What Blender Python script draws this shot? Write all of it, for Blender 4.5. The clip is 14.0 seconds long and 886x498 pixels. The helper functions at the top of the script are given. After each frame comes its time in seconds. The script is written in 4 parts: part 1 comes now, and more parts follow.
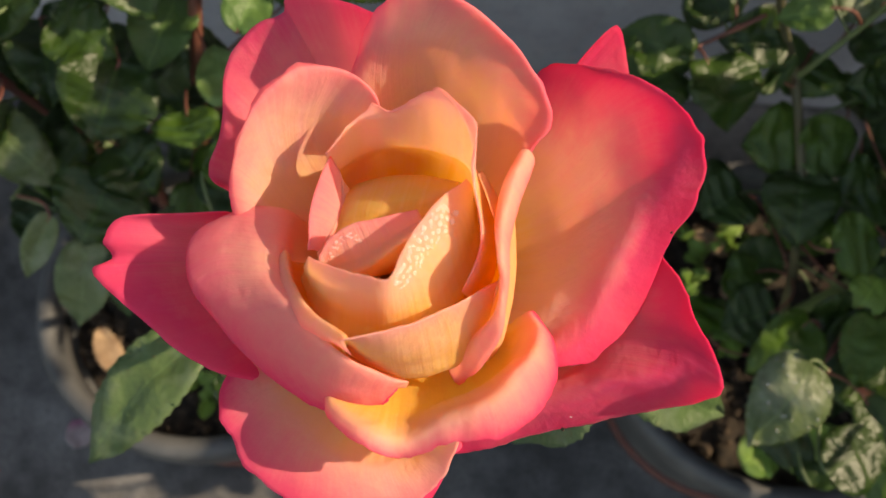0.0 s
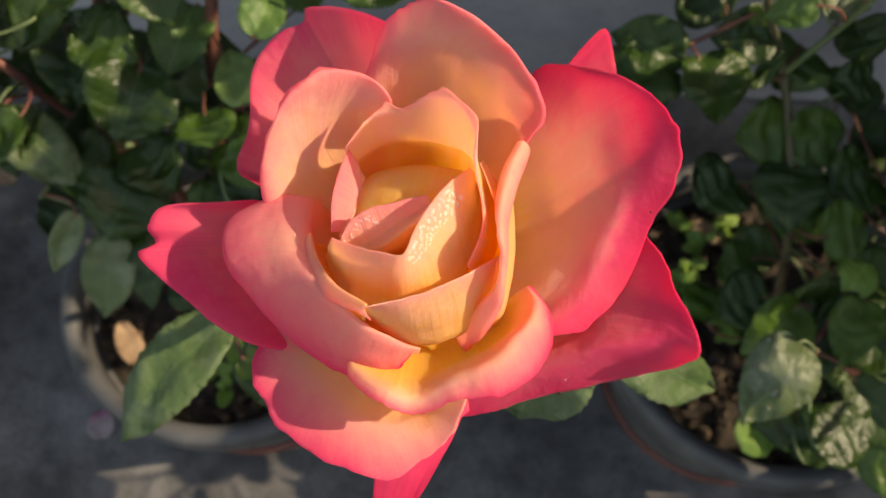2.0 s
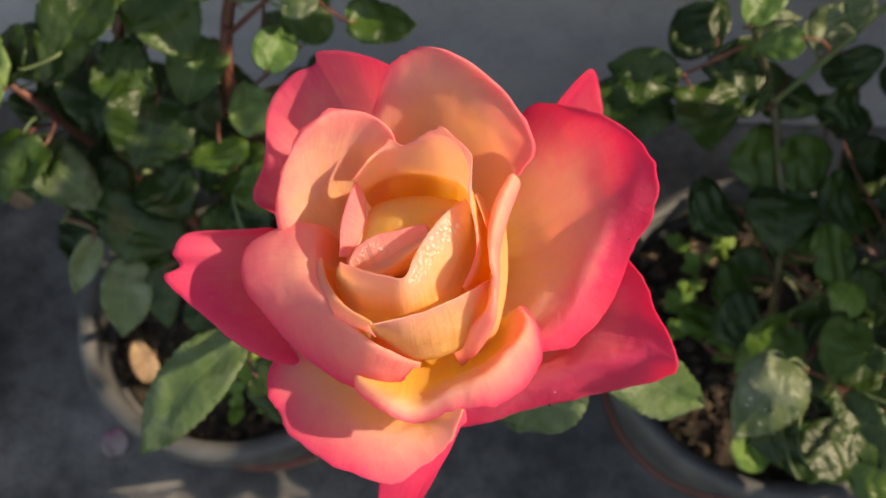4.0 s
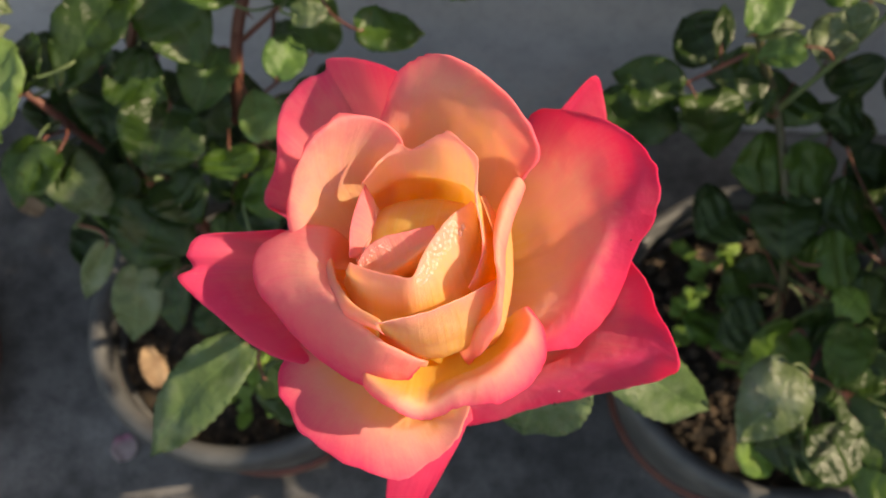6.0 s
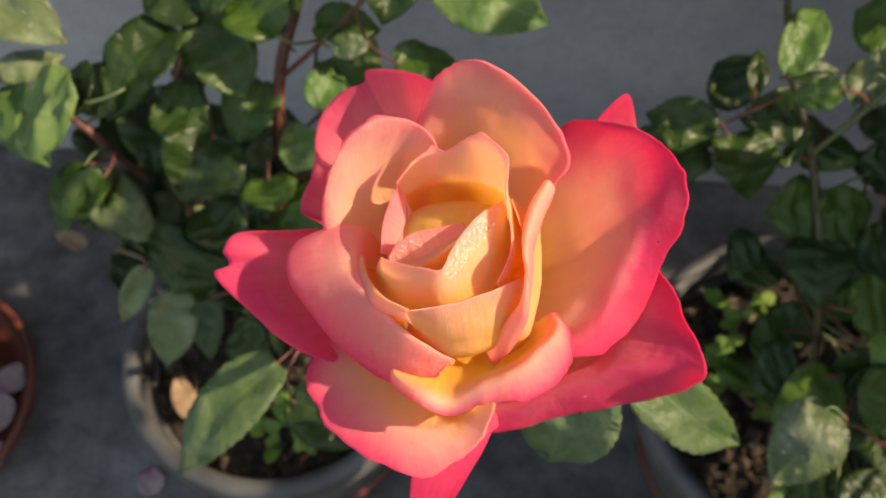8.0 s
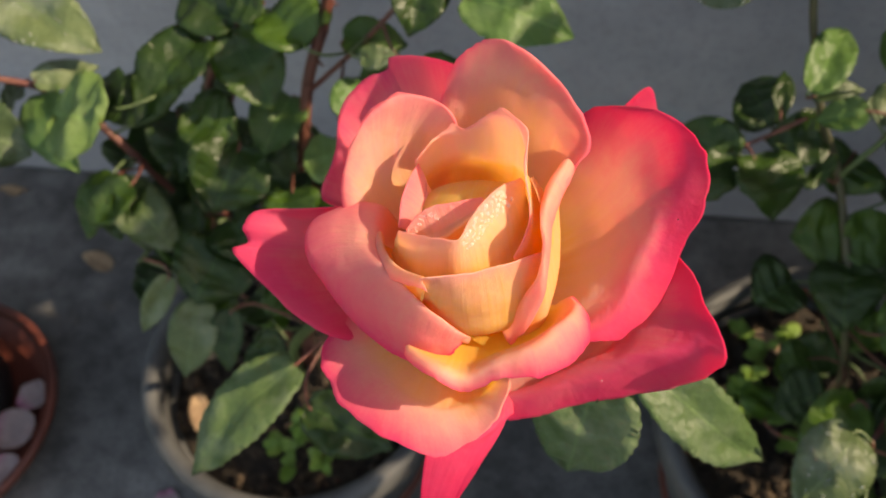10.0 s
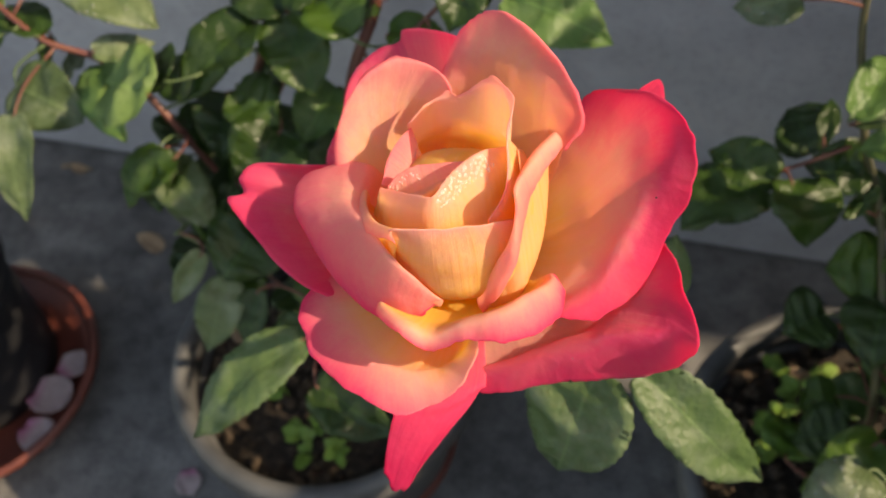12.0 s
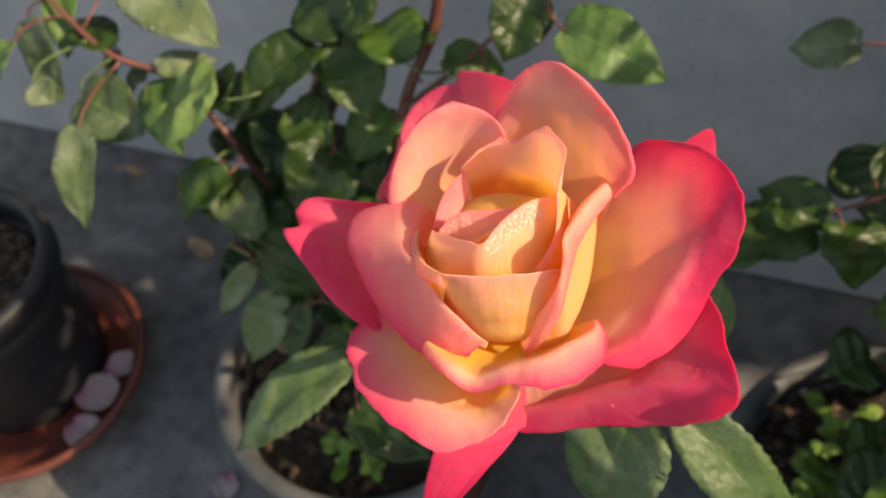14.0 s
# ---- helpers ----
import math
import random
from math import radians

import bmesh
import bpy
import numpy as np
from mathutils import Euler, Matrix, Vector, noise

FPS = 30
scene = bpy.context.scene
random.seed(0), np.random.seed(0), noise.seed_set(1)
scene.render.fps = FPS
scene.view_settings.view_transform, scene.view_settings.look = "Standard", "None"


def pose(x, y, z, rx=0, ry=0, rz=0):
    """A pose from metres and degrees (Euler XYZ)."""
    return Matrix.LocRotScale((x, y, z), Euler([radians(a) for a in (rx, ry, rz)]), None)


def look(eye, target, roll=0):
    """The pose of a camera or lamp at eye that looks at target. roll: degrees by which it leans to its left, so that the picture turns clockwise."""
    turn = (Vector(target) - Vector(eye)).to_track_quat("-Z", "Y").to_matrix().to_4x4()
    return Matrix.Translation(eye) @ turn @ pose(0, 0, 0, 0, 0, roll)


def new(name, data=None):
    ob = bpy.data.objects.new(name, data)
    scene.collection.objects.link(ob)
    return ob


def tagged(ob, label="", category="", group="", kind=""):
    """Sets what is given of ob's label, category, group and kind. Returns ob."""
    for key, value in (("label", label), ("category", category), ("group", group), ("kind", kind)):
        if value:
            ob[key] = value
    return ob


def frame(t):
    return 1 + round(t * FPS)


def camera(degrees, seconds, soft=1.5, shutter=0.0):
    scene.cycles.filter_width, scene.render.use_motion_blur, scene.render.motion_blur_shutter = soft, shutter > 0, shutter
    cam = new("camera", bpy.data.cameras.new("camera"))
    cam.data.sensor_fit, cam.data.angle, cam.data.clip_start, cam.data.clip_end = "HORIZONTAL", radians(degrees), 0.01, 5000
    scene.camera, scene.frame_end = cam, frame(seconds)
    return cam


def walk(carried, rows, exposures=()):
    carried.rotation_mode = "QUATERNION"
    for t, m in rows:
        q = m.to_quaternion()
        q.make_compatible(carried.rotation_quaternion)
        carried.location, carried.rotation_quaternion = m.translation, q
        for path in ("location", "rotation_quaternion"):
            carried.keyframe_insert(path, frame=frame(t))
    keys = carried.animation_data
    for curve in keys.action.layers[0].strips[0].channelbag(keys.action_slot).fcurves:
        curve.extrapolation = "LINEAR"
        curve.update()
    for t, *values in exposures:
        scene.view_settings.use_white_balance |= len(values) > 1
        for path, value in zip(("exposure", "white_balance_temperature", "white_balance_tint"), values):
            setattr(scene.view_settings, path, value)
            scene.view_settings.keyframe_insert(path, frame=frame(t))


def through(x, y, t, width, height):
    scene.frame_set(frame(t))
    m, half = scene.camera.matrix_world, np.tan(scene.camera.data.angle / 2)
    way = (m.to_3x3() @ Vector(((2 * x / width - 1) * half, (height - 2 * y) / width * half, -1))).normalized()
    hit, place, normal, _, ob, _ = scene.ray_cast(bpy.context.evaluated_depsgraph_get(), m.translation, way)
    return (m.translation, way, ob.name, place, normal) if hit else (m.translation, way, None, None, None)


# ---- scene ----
cam = camera(52.76, 14.0, soft=1.5)
cam.data.dof.use_dof, cam.data.dof.focus_distance, cam.data.dof.aperture_fstop = True, 0.19, 20.0
# seconds, eye, a point one metre ahead, roll
PATH = [
    (0, (0.04025, 0.02997, 0.69846), (0.03591, 0.44404, -0.21178), 2.12),
    (0.5, (0.04735, 0.02829, 0.70143), (0.04485, 0.43768, -0.21092), 1.64),
    (1, (0.04627, 0.02430, 0.70688), (0.04271, 0.43151, -0.20645), 1.39),
    (1.5, (0.04401, 0.02323, 0.71240), (0.03629, 0.43218, -0.20012), 0.89),
    (2, (0.04040, 0.01723, 0.71723), (0.02897, 0.42976, -0.19364), 0.52),
    (2.5, (0.03779, 0.01028, 0.72369), (0.02330, 0.42543, -0.18595), 0.34),
    (3, (0.03996, 0.00648, 0.72605), (0.02289, 0.42774, -0.18074), 0.06),
    (3.5, (0.03941, 0.00715, 0.73196), (0.02072, 0.43334, -0.17248), -0.19),
    (4, (0.04290, 0.00987, 0.73515), (0.02173, 0.44311, -0.16588), -0.64),
    (6.5, (0.04324, 0.00265, 0.73929), (0.00895, 0.45158, -0.15361), -1.88),
    (7, (0.04462, -0.00165, 0.73687), (0.00014, 0.46125, -0.14843), -2.35),
    (7.5, (0.04468, -0.00654, 0.73554), (-0.01418, 0.47693, -0.13783), -2.97),
    (8, (0.04503, -0.00979, 0.73567), (-0.02528, 0.49096, -0.12706), -3.55),
    (10.5, (0.05001, -0.02876, 0.72088), (-0.06465, 0.51808, -0.10847), -4.18),
    (11, (0.05403, -0.03355, 0.71722), (-0.07991, 0.51583, -0.10754), -3.96),
    (11.5, (0.06203, -0.03558, 0.71885), (-0.09445, 0.51596, -0.10049), -4.46),
    (12, (0.07101, -0.03464, 0.71792), (-0.10528, 0.51906, -0.09593), -5.01),
    (12.5, (0.07734, -0.03572, 0.72071), (-0.11827, 0.51752, -0.08902), -5.26),
    (13, (0.08173, -0.03359, 0.72220), (-0.13092, 0.51790, -0.08443), -5.80),
    (13.5, (0.08292, -0.03307, 0.72403), (-0.13910, 0.51712, -0.08095), -6.29),
    (14, (0.06909, -0.03138, 0.72783), (-0.15465, 0.51697, -0.07793), -6.10),
]
walk(cam, [(t, look(eye, target, roll)) for t, eye, target, roll in PATH], ((0.0, 1.17, 9200, 10), (3.5, 1.20, 9200, 10), (7.0, 1.28, 9200, 10), (10.5, 1.26, 9200, 10), (14.0, 1.26, 9200, 10)))

# ---- light ----
SUN_AZ, SUN_EL = 87.0, 36.0        # degrees: azimuth clockwise from +y, height
world = bpy.data.worlds.new("sky")
scene.world = world
world.use_nodes = True
wn = world.node_tree
sky = wn.nodes.new("ShaderNodeTexSky")
sky.sky_type = "NISHITA"
sky.sun_disc = False
sky.sun_elevation = radians(SUN_EL)
sky.sun_rotation = radians(SUN_AZ)
wn.nodes["Background"].inputs["Strength"].default_value = 0.15
wn.links.new(sky.outputs["Color"], wn.nodes["Background"].inputs["Color"])
sun = new("sun", bpy.data.lights.new("sun", "SUN"))
sun.data.energy, sun.data.angle, sun.data.color = 2.8, radians(0.6), (1.0, 0.93, 0.84)
to_sun = Vector((math.sin(radians(SUN_AZ)) * math.cos(radians(SUN_EL)), math.cos(radians(SUN_AZ)) * math.cos(radians(SUN_EL)), math.sin(radians(SUN_EL))))
sun.matrix_world = look(to_sun * 3, (0, 0, 0))


# ---- materials ----
def shader(name, rough=0.6, **values):
    m = bpy.data.materials.new(name)
    m.use_nodes = True
    b = m.node_tree.nodes["Principled BSDF"]
    b.inputs["Roughness"].default_value = rough
    for key, v in values.items():
        b.inputs[key.replace("_", " ")].default_value = v
    return m, m.node_tree, b


def node(tree, kind, **inputs):
    n = tree.nodes.new(kind)
    for key, v in inputs.items():
        n.inputs[key.replace("_", " ")].default_value = v
    return n


def ramp(tree, source, *stops):
    r = tree.nodes.new("ShaderNodeValToRGB")
    e = r.color_ramp.elements
    while len(e) < len(stops):
        e.new(0.5)
    for el, (at, col) in zip(e, stops):
        el.position, el.color = at, (*col, 1)
    tree.links.new(source, r.inputs["Fac"])
    return r.outputs["Color"]


def noise_of(tree, scale, detail=4.0, where="Object", rough=0.55):
    c = tree.nodes.new("ShaderNodeTexCoord")
    n = node(tree, "ShaderNodeTexNoise", Scale=scale, Detail=detail, Roughness=rough)
    tree.links.new(c.outputs[where], n.inputs["Vector"])
    return n.outputs["Fac"]


def mix(tree, fac, a, b, how="MIX"):
    m = tree.nodes.new("ShaderNodeMix")
    m.data_type, m.blend_type = "RGBA", how
    for key, v in ((0, fac), (6, a), (7, b)):
        if isinstance(v, (int, float)):
            m.inputs[key].default_value = v
        elif isinstance(v, tuple):
            m.inputs[key].default_value = (*v, 1)
        else:
            tree.links.new(v, m.inputs[key])
    return m.outputs[2]


def bump(tree, bsdf, height, strength=0.3, distance=0.002):
    b = node(tree, "ShaderNodeBump", Strength=strength, Distance=distance)
    tree.links.new(height, b.inputs["Height"])
    tree.links.new(b.outputs["Normal"], bsdf.inputs["Normal"])


def concrete(name, low, high, scale=12.0, stain=0.5):
    m, t, b = shader(name, 0.85)
    big, mid, fine = noise_of(t, scale, 5), noise_of(t, scale * 5, 6), noise_of(t, scale * 40, 6)
    col = mix(t, ramp(t, big, (0.3, (0, 0, 0)), (0.7, (1, 1, 1))), low, high)
    col = mix(t, stain, col, ramp(t, mid, (0.32, (0.4,) * 3), (0.62, (1.0,) * 3)), "MULTIPLY")
    col = mix(t, stain * 0.9, col, ramp(t, fine, (0.30, (0.35,) * 3), (0.5, (1.0,) * 3)), "MULTIPLY")
    t.links.new(col, b.inputs["Base Color"])
    bump(t, b, fine, 0.35, 0.0012)
    return m


def plain(name, low, high, rough, scale=30.0, relief=0.15):
    m, t, b = shader(name, rough)
    n = noise_of(t, scale, 5)
    t.links.new(ramp(t, n, (0.3, low), (0.7, high)), b.inputs["Base Color"])
    bump(t, b, noise_of(t, scale * 9, 5), relief, 0.001)
    return m


def thin(name, colour_of, through, rough, gloss=0.3):
    """A thin living sheet: light from behind shows through it."""
    m, t, b = shader(name, rough, Specular_IOR_Level=gloss)
    col = colour_of(t, b)
    t.links.new(col, b.inputs["Base Color"])
    tr = t.nodes.new("ShaderNodeBsdfTranslucent")
    t.links.new(col, tr.inputs["Color"])
    mx = t.nodes.new("ShaderNodeMixShader")
    mx.inputs[0].default_value = through
    t.links.new(b.outputs[0], mx.inputs[1])
    t.links.new(tr.outputs[0], mx.inputs[2])
    t.links.new(mx.outputs[0], t.nodes["Material Output"].inputs["Surface"])
    return m


def petal_colour(t, b):
    uv = t.nodes.new("ShaderNodeUVMap")
    uv.uv_map = "blush"
    sep = t.nodes.new("ShaderNodeSeparateXYZ")
    t.links.new(uv.outputs[0], sep.inputs[0])
    # u runs across the petal, v from its yellow base to its red rim
    vein = t.nodes.new("ShaderNodeCombineXYZ")
    for key, k in (("X", 30.0), ("Y", 1.6)):
        mu = node(t, "ShaderNodeMath")
        mu.operation = "MULTIPLY"
        mu.inputs[1].default_value = k
        t.links.new(sep.outputs[key], mu.inputs[0])
        t.links.new(mu.outputs[0], vein.inputs[key])
    streak = node(t, "ShaderNodeTexNoise", Scale=1.0, Detail=5.0)
    t.links.new(vein.outputs[0], streak.inputs["Vector"])
    fibre = t.nodes.new("ShaderNodeCombineXYZ")
    for key, k in (("X", 130.0), ("Y", 4.0)):
        mu = node(t, "ShaderNodeMath")
        mu.operation = "MULTIPLY"
        mu.inputs[1].default_value = k
        t.links.new(sep.outputs[key], mu.inputs[0])
        t.links.new(mu.outputs[0], fibre.inputs[key])
    hair = node(t, "ShaderNodeTexNoise", Scale=1.0, Detail=3.0)
    t.links.new(fibre.outputs[0], hair.inputs["Vector"])
    blotch = noise_of(t, 90.0, 6, rough=0.68)
    add = node(t, "ShaderNodeMath")
    add.operation = "MULTIPLY_ADD"
    add.inputs[1].default_value = 0.15
    t.links.new(streak.outputs["Fac"], add.inputs[0])
    t.links.new(sep.outputs["Y"], add.inputs[2])
    add2 = node(t, "ShaderNodeMath")
    add2.operation = "MULTIPLY_ADD"
    add2.inputs[1].default_value = 0.32
    t.links.new(blotch, add2.inputs[0])
    add3 = node(t, "ShaderNodeMath")
    add3.operation = "MULTIPLY_ADD"
    add3.inputs[1].default_value = 0.06
    t.links.new(hair.outputs["Fac"], add3.inputs[0])
    t.links.new(add.outputs[0], add3.inputs[2])
    t.links.new(add3.outputs[0], add2.inputs[2])
    off = node(t, "ShaderNodeMath")
    off.operation = "SUBTRACT"
    off.inputs[1].default_value = 0.265
    t.links.new(add2.outputs[0], off.inputs[0])
    fine = noise_of(t, 520.0, 4)
    both = node(t, "ShaderNodeMath")
    both.operation = "MULTIPLY_ADD"
    both.inputs[1].default_value = 1.1
    t.links.new(fine, both.inputs[0])
    thread = node(t, "ShaderNodeMath")
    thread.operation = "MULTIPLY"
    thread.inputs[1].default_value = 0.3
    t.links.new(hair.outputs["Fac"], thread.inputs[0])
    t.links.new(thread.outputs[0], both.inputs[2])
    more = node(t, "ShaderNodeMath")
    more.operation = "MULTIPLY_ADD"
    more.inputs[1].default_value = 1.5
    t.links.new(streak.outputs["Fac"], more.inputs[0])
    t.links.new(both.outputs[0], more.inputs[2])
    dent = node(t, "ShaderNodeMath")
    dent.operation = "MULTIPLY_ADD"
    dent.inputs[1].default_value = 2.6
    t.links.new(noise_of(t, 190.0, 3), dent.inputs[0])
    t.links.new(more.outputs[0], dent.inputs[2])
    bump(t, b, dent.outputs[0], 0.42, 0.0006)
    b.inputs["Sheen Weight"].default_value = 0.12
    b.inputs["Sheen Roughness"].default_value = 0.4
    col = ramp(t, off.outputs[0], (0.0, (0.995, 0.745, 0.19)), (0.18, (0.995, 0.715, 0.425)), (0.34, (0.99, 0.605, 0.505)), (0.5, (0.975, 0.362, 0.402)), (0.7, (0.935, 0.122, 0.283)), (1.0, (0.875, 0.03, 0.168)))
    col = mix(t, 0.4, col, ramp(t, streak.outputs["Fac"], (0.32, (0.97, 0.84, 0.83)), (0.62, (1.0, 1.0, 1.0))), "MULTIPLY")
    faint = noise_of(t, 45.0, 5, rough=0.62)
    pale = node(t, "ShaderNodeMath")
    pale.operation = "MULTIPLY"
    pale.inputs[1].default_value = 0.2
    t.links.new(ramp(t, faint, (0.48, (0, 0, 0)), (0.72, (1, 1, 1))), pale.inputs[0])
    return mix(t, pale.outputs[0], col, (0.97, 0.58, 0.52))


def leaf_colour(low, high, young, dust=0.25):
    def colour(t, b):
        info = t.nodes.new("ShaderNodeObjectInfo")
        n = noise_of(t, 55.0, 4)
        col = mix(t, n, low, high)
        film = ramp(t, noise_of(t, 38.0, 6, rough=0.65), (0.46, (0, 0, 0)), (0.68, (1, 1, 1)))
        r = node(t, "ShaderNodeMath")
        r.operation = "POWER"
        r.inputs[1].default_value = 3.0
        t.links.new(info.outputs["Random"], r.inputs[0])
        uv = t.nodes.new("ShaderNodeUVMap")
        uv.uv_map = "blush"
        sep = t.nodes.new("ShaderNodeSeparateXYZ")
        t.links.new(uv.outputs[0], sep.inputs[0])
        rib = ramp(t, sep.outputs["X"], (0.47, (0, 0, 0)), (0.5, (1, 1, 1)), (0.53, (0, 0, 0)))
        col = mix(t, r.outputs[0], col, young)
        # side veins run out from the rib, slanting towards the tip
        def maths(how, a, c):
            m = t.nodes.new("ShaderNodeMath")
            m.operation = how
            for k, v in enumerate((a, c)):
                if isinstance(v, (int, float)):
                    m.inputs[k].default_value = v
                else:
                    t.links.new(v, m.inputs[k])
            return m.outputs[0]
        off = maths("ABSOLUTE", maths("SUBTRACT", sep.outputs["X"], 0.5), 0)
        wave = maths("SINE", maths("MULTIPLY", maths("SUBTRACT", sep.outputs["Y"], maths("MULTIPLY", off, 0.55)), 62.0), 0)
        vein = ramp(t, wave, (0.75, (0, 0, 0)), (1.0, (1, 1, 1)))
        hgt = maths("SUBTRACT", maths("ADD", noise_of(t, 240.0, 4), maths("MULTIPLY", noise_of(t, 110.0, 3), 2.0)), maths("MULTIPLY", wave, 0.03))
        bump(t, b, hgt, 0.6, 0.0014)
        col = mix(t, maths("MULTIPLY", film, dust), col, (0.27, 0.30, 0.23))
        col = mix(t, maths("MULTIPLY", vein, 0.1), col, tuple(min(1, 1.7 * c + 0.01) for c in high))
        return mix(t, maths("MULTIPLY", rib, 0.5), col, tuple(min(1, 1.7 * c + 0.01) for c in high))
    return colour


PETAL = thin("rose_petal", petal_colour, 0.68, 0.7, 0.16)
LEAF = thin("rose_leaf", leaf_colour((0.009, 0.024, 0.005), (0.032, 0.070, 0.010), (0.07, 0.145, 0.016), 0.06), 0.32, 0.37, 0.4)
YOUNG = thin("young_leaf", leaf_colour((0.055, 0.125, 0.03), (0.11, 0.195, 0.05), (0.14, 0.22, 0.065), 0.14), 0.3, 0.42)
PALE = thin("dusty_leaf", leaf_colour((0.03, 0.054, 0.019), (0.085, 0.122, 0.048), (0.125, 0.165, 0.07), 0.5), 0.2, 0.45)
BLUISH = thin("bluish_leaf", leaf_colour((0.042, 0.082, 0.027), (0.082, 0.132, 0.046), (0.10, 0.15, 0.055), 0.35), 0.2, 0.46)
LIME = thin("lime_leaf", leaf_colour((0.12, 0.24, 0.03), (0.20, 0.33, 0.06), (0.22, 0.34, 0.07)), 0.35, 0.45)
FLOOR = concrete("floor_concrete", (0.058, 0.055, 0.054), (0.20, 0.19, 0.185), 9.0, 0.8)
WALL = concrete("painted_wall", (0.31, 0.305, 0.335), (0.41, 0.405, 0.435), 5.0, 0.22)
POT = plain("grey_pot_plastic", (0.036, 0.037, 0.040), (0.10, 0.098, 0.096), 0.6)
BLACK_POT = plain("black_pot_plastic", (0.006, 0.006, 0.008), (0.013, 0.013, 0.015), 0.62)
CLAY = plain("terracotta_plastic", (0.085, 0.020, 0.014), (0.15, 0.036, 0.023), 0.5)
SOIL = plain("potting_soil", (0.007, 0.005, 0.004), (0.05, 0.034, 0.021), 0.95, 160.0, 0.9)
STEM = plain("green_stem", (0.06, 0.10, 0.035), (0.11, 0.15, 0.05), 0.5, 60.0)
RED_STEM = plain("red_stem", (0.11, 0.028, 0.022), (0.17, 0.062, 0.038), 0.5, 60.0)
WATER, _, _ = shader("water", 0.03, Base_Color=(1, 0.95, 0.9, 1), Alpha=0.22, IOR=1.33, Specular_IOR_Level=0.5)
def shed_colour(t, b):
    uv = t.nodes.new("ShaderNodeUVMap")
    uv.uv_map = "blush"
    sep = t.nodes.new("ShaderNodeSeparateXYZ")
    t.links.new(uv.outputs[0], sep.inputs[0])
    pale = mix(t, noise_of(t, 200.0, 4), (0.30, 0.215, 0.22), (0.50, 0.40, 0.40))
    return mix(t, ramp(t, sep.outputs["Y"], (0.6, (0, 0, 0)), (0.85, (1, 1, 1))), pale, (0.42, 0.13, 0.24))


SHED = thin("shed_petal", shed_colour, 0.3, 0.6)
BARK = plain("green_brown_bark", (0.045, 0.045, 0.02), (0.11, 0.095, 0.045), 0.6, 70.0)
DRY = plain("dry_leaf", (0.16, 0.09, 0.05), (0.34, 0.23, 0.14), 0.8, 90.0, 0.4)
CLODS = plain("soil_clods", (0.018, 0.012, 0.008), (0.10, 0.065, 0.04), 0.95, 200.0, 0.6)


# ---- building helpers ----
def part(name, bm, material, parent=None, label="", smooth=True):
    me = bpy.data.meshes.new(name)
    bm.to_mesh(me)
    bm.free()
    me.materials.append(material)
    if smooth:
        me.shade_smooth()
    ob = new(name, me)
    if parent is not None:
        ob.parent = parent
    if label:
        tagged(ob, label)
    return ob


def thing(name, label, category, place=(0, 0, 0), group="", kind=""):
    ob = new(name)
    ob.empty_display_size = 0.02
    ob.location = place
    return tagged(ob, label, category, group, kind)


def box(lo, hi, bevel=0.0):
    bm = bmesh.new()
    bmesh.ops.create_cube(bm, size=1)
    bmesh.ops.transform(bm, matrix=Matrix.LocRotScale([(a + b) / 2 for a, b in zip(lo, hi)], None, [b - a for a, b in zip(lo, hi)]), verts=bm.verts)
    if bevel:
        bmesh.ops.bevel(bm, geom=bm.edges, offset=bevel, segments=2, affect="EDGES")
    return bm


def turned(profile, seg=72, caps=True):
    """A closed profile of (radius, height), turned round z."""
    bm = bmesh.new()
    rings = [[bm.verts.new((r * math.cos(k * math.tau / seg), r * math.sin(k * math.tau / seg), z)) for k in range(seg)] for r, z in profile]
    for a, b in zip(rings, rings[1:]):
        for k in range(seg):
            bm.faces.new((a[k], a[(k + 1) % seg], b[(k + 1) % seg], b[k]))
    for ring, flip in ((rings[0], True), (rings[-1], False)) if caps else ():
        bm.faces.new(reversed(ring) if flip else ring)
    bmesh.ops.recalc_face_normals(bm, faces=bm.faces)
    return bm


def smooth_line(points, n):
    """n places along a smooth curve through the points (Catmull-Rom)."""
    p = [Vector(q) for q in points]
    p = [2 * p[0] - p[1], *p, 2 * p[-1] - p[-2]]
    out = []
    for k in range(n):
        s = k / (n - 1) * (len(p) - 3)
        i = min(int(s), len(p) - 4)
        f = s - i
        a, b, c, d = p[i:i + 4]
        out.append(0.5 * (2 * b + (c - a) * f + (2 * a - 5 * b + 4 * c - d) * f * f + (3 * b - a - 3 * c + d) * f ** 3))
    return out


def tube(points, r0, r1, n=24, seg=8):
    line = smooth_line(points, n)
    bm = bmesh.new()
    rings = []
    side = Vector((1, 0.3, 0.1))
    for k, p in enumerate(line):
        d = (line[min(k + 1, n - 1)] - line[max(k - 1, 0)]).normalized()
        u = (side - d * side.dot(d)).normalized()
        v = d.cross(u)
        r = r0 + (r1 - r0) * k / (n - 1)
        rings.append([bm.verts.new(p + r * (u * math.cos(a * math.tau / seg) + v * math.sin(a * math.tau / seg))) for a in range(seg)])
    for a, b in zip(rings, rings[1:]):
        for k in range(seg):
            bm.faces.new((a[k], a[(k + 1) % seg], b[(k + 1) % seg], b[k]))
    bm.faces.new(reversed(rings[0]))
    bm.faces.new(rings[-1])
    return bm


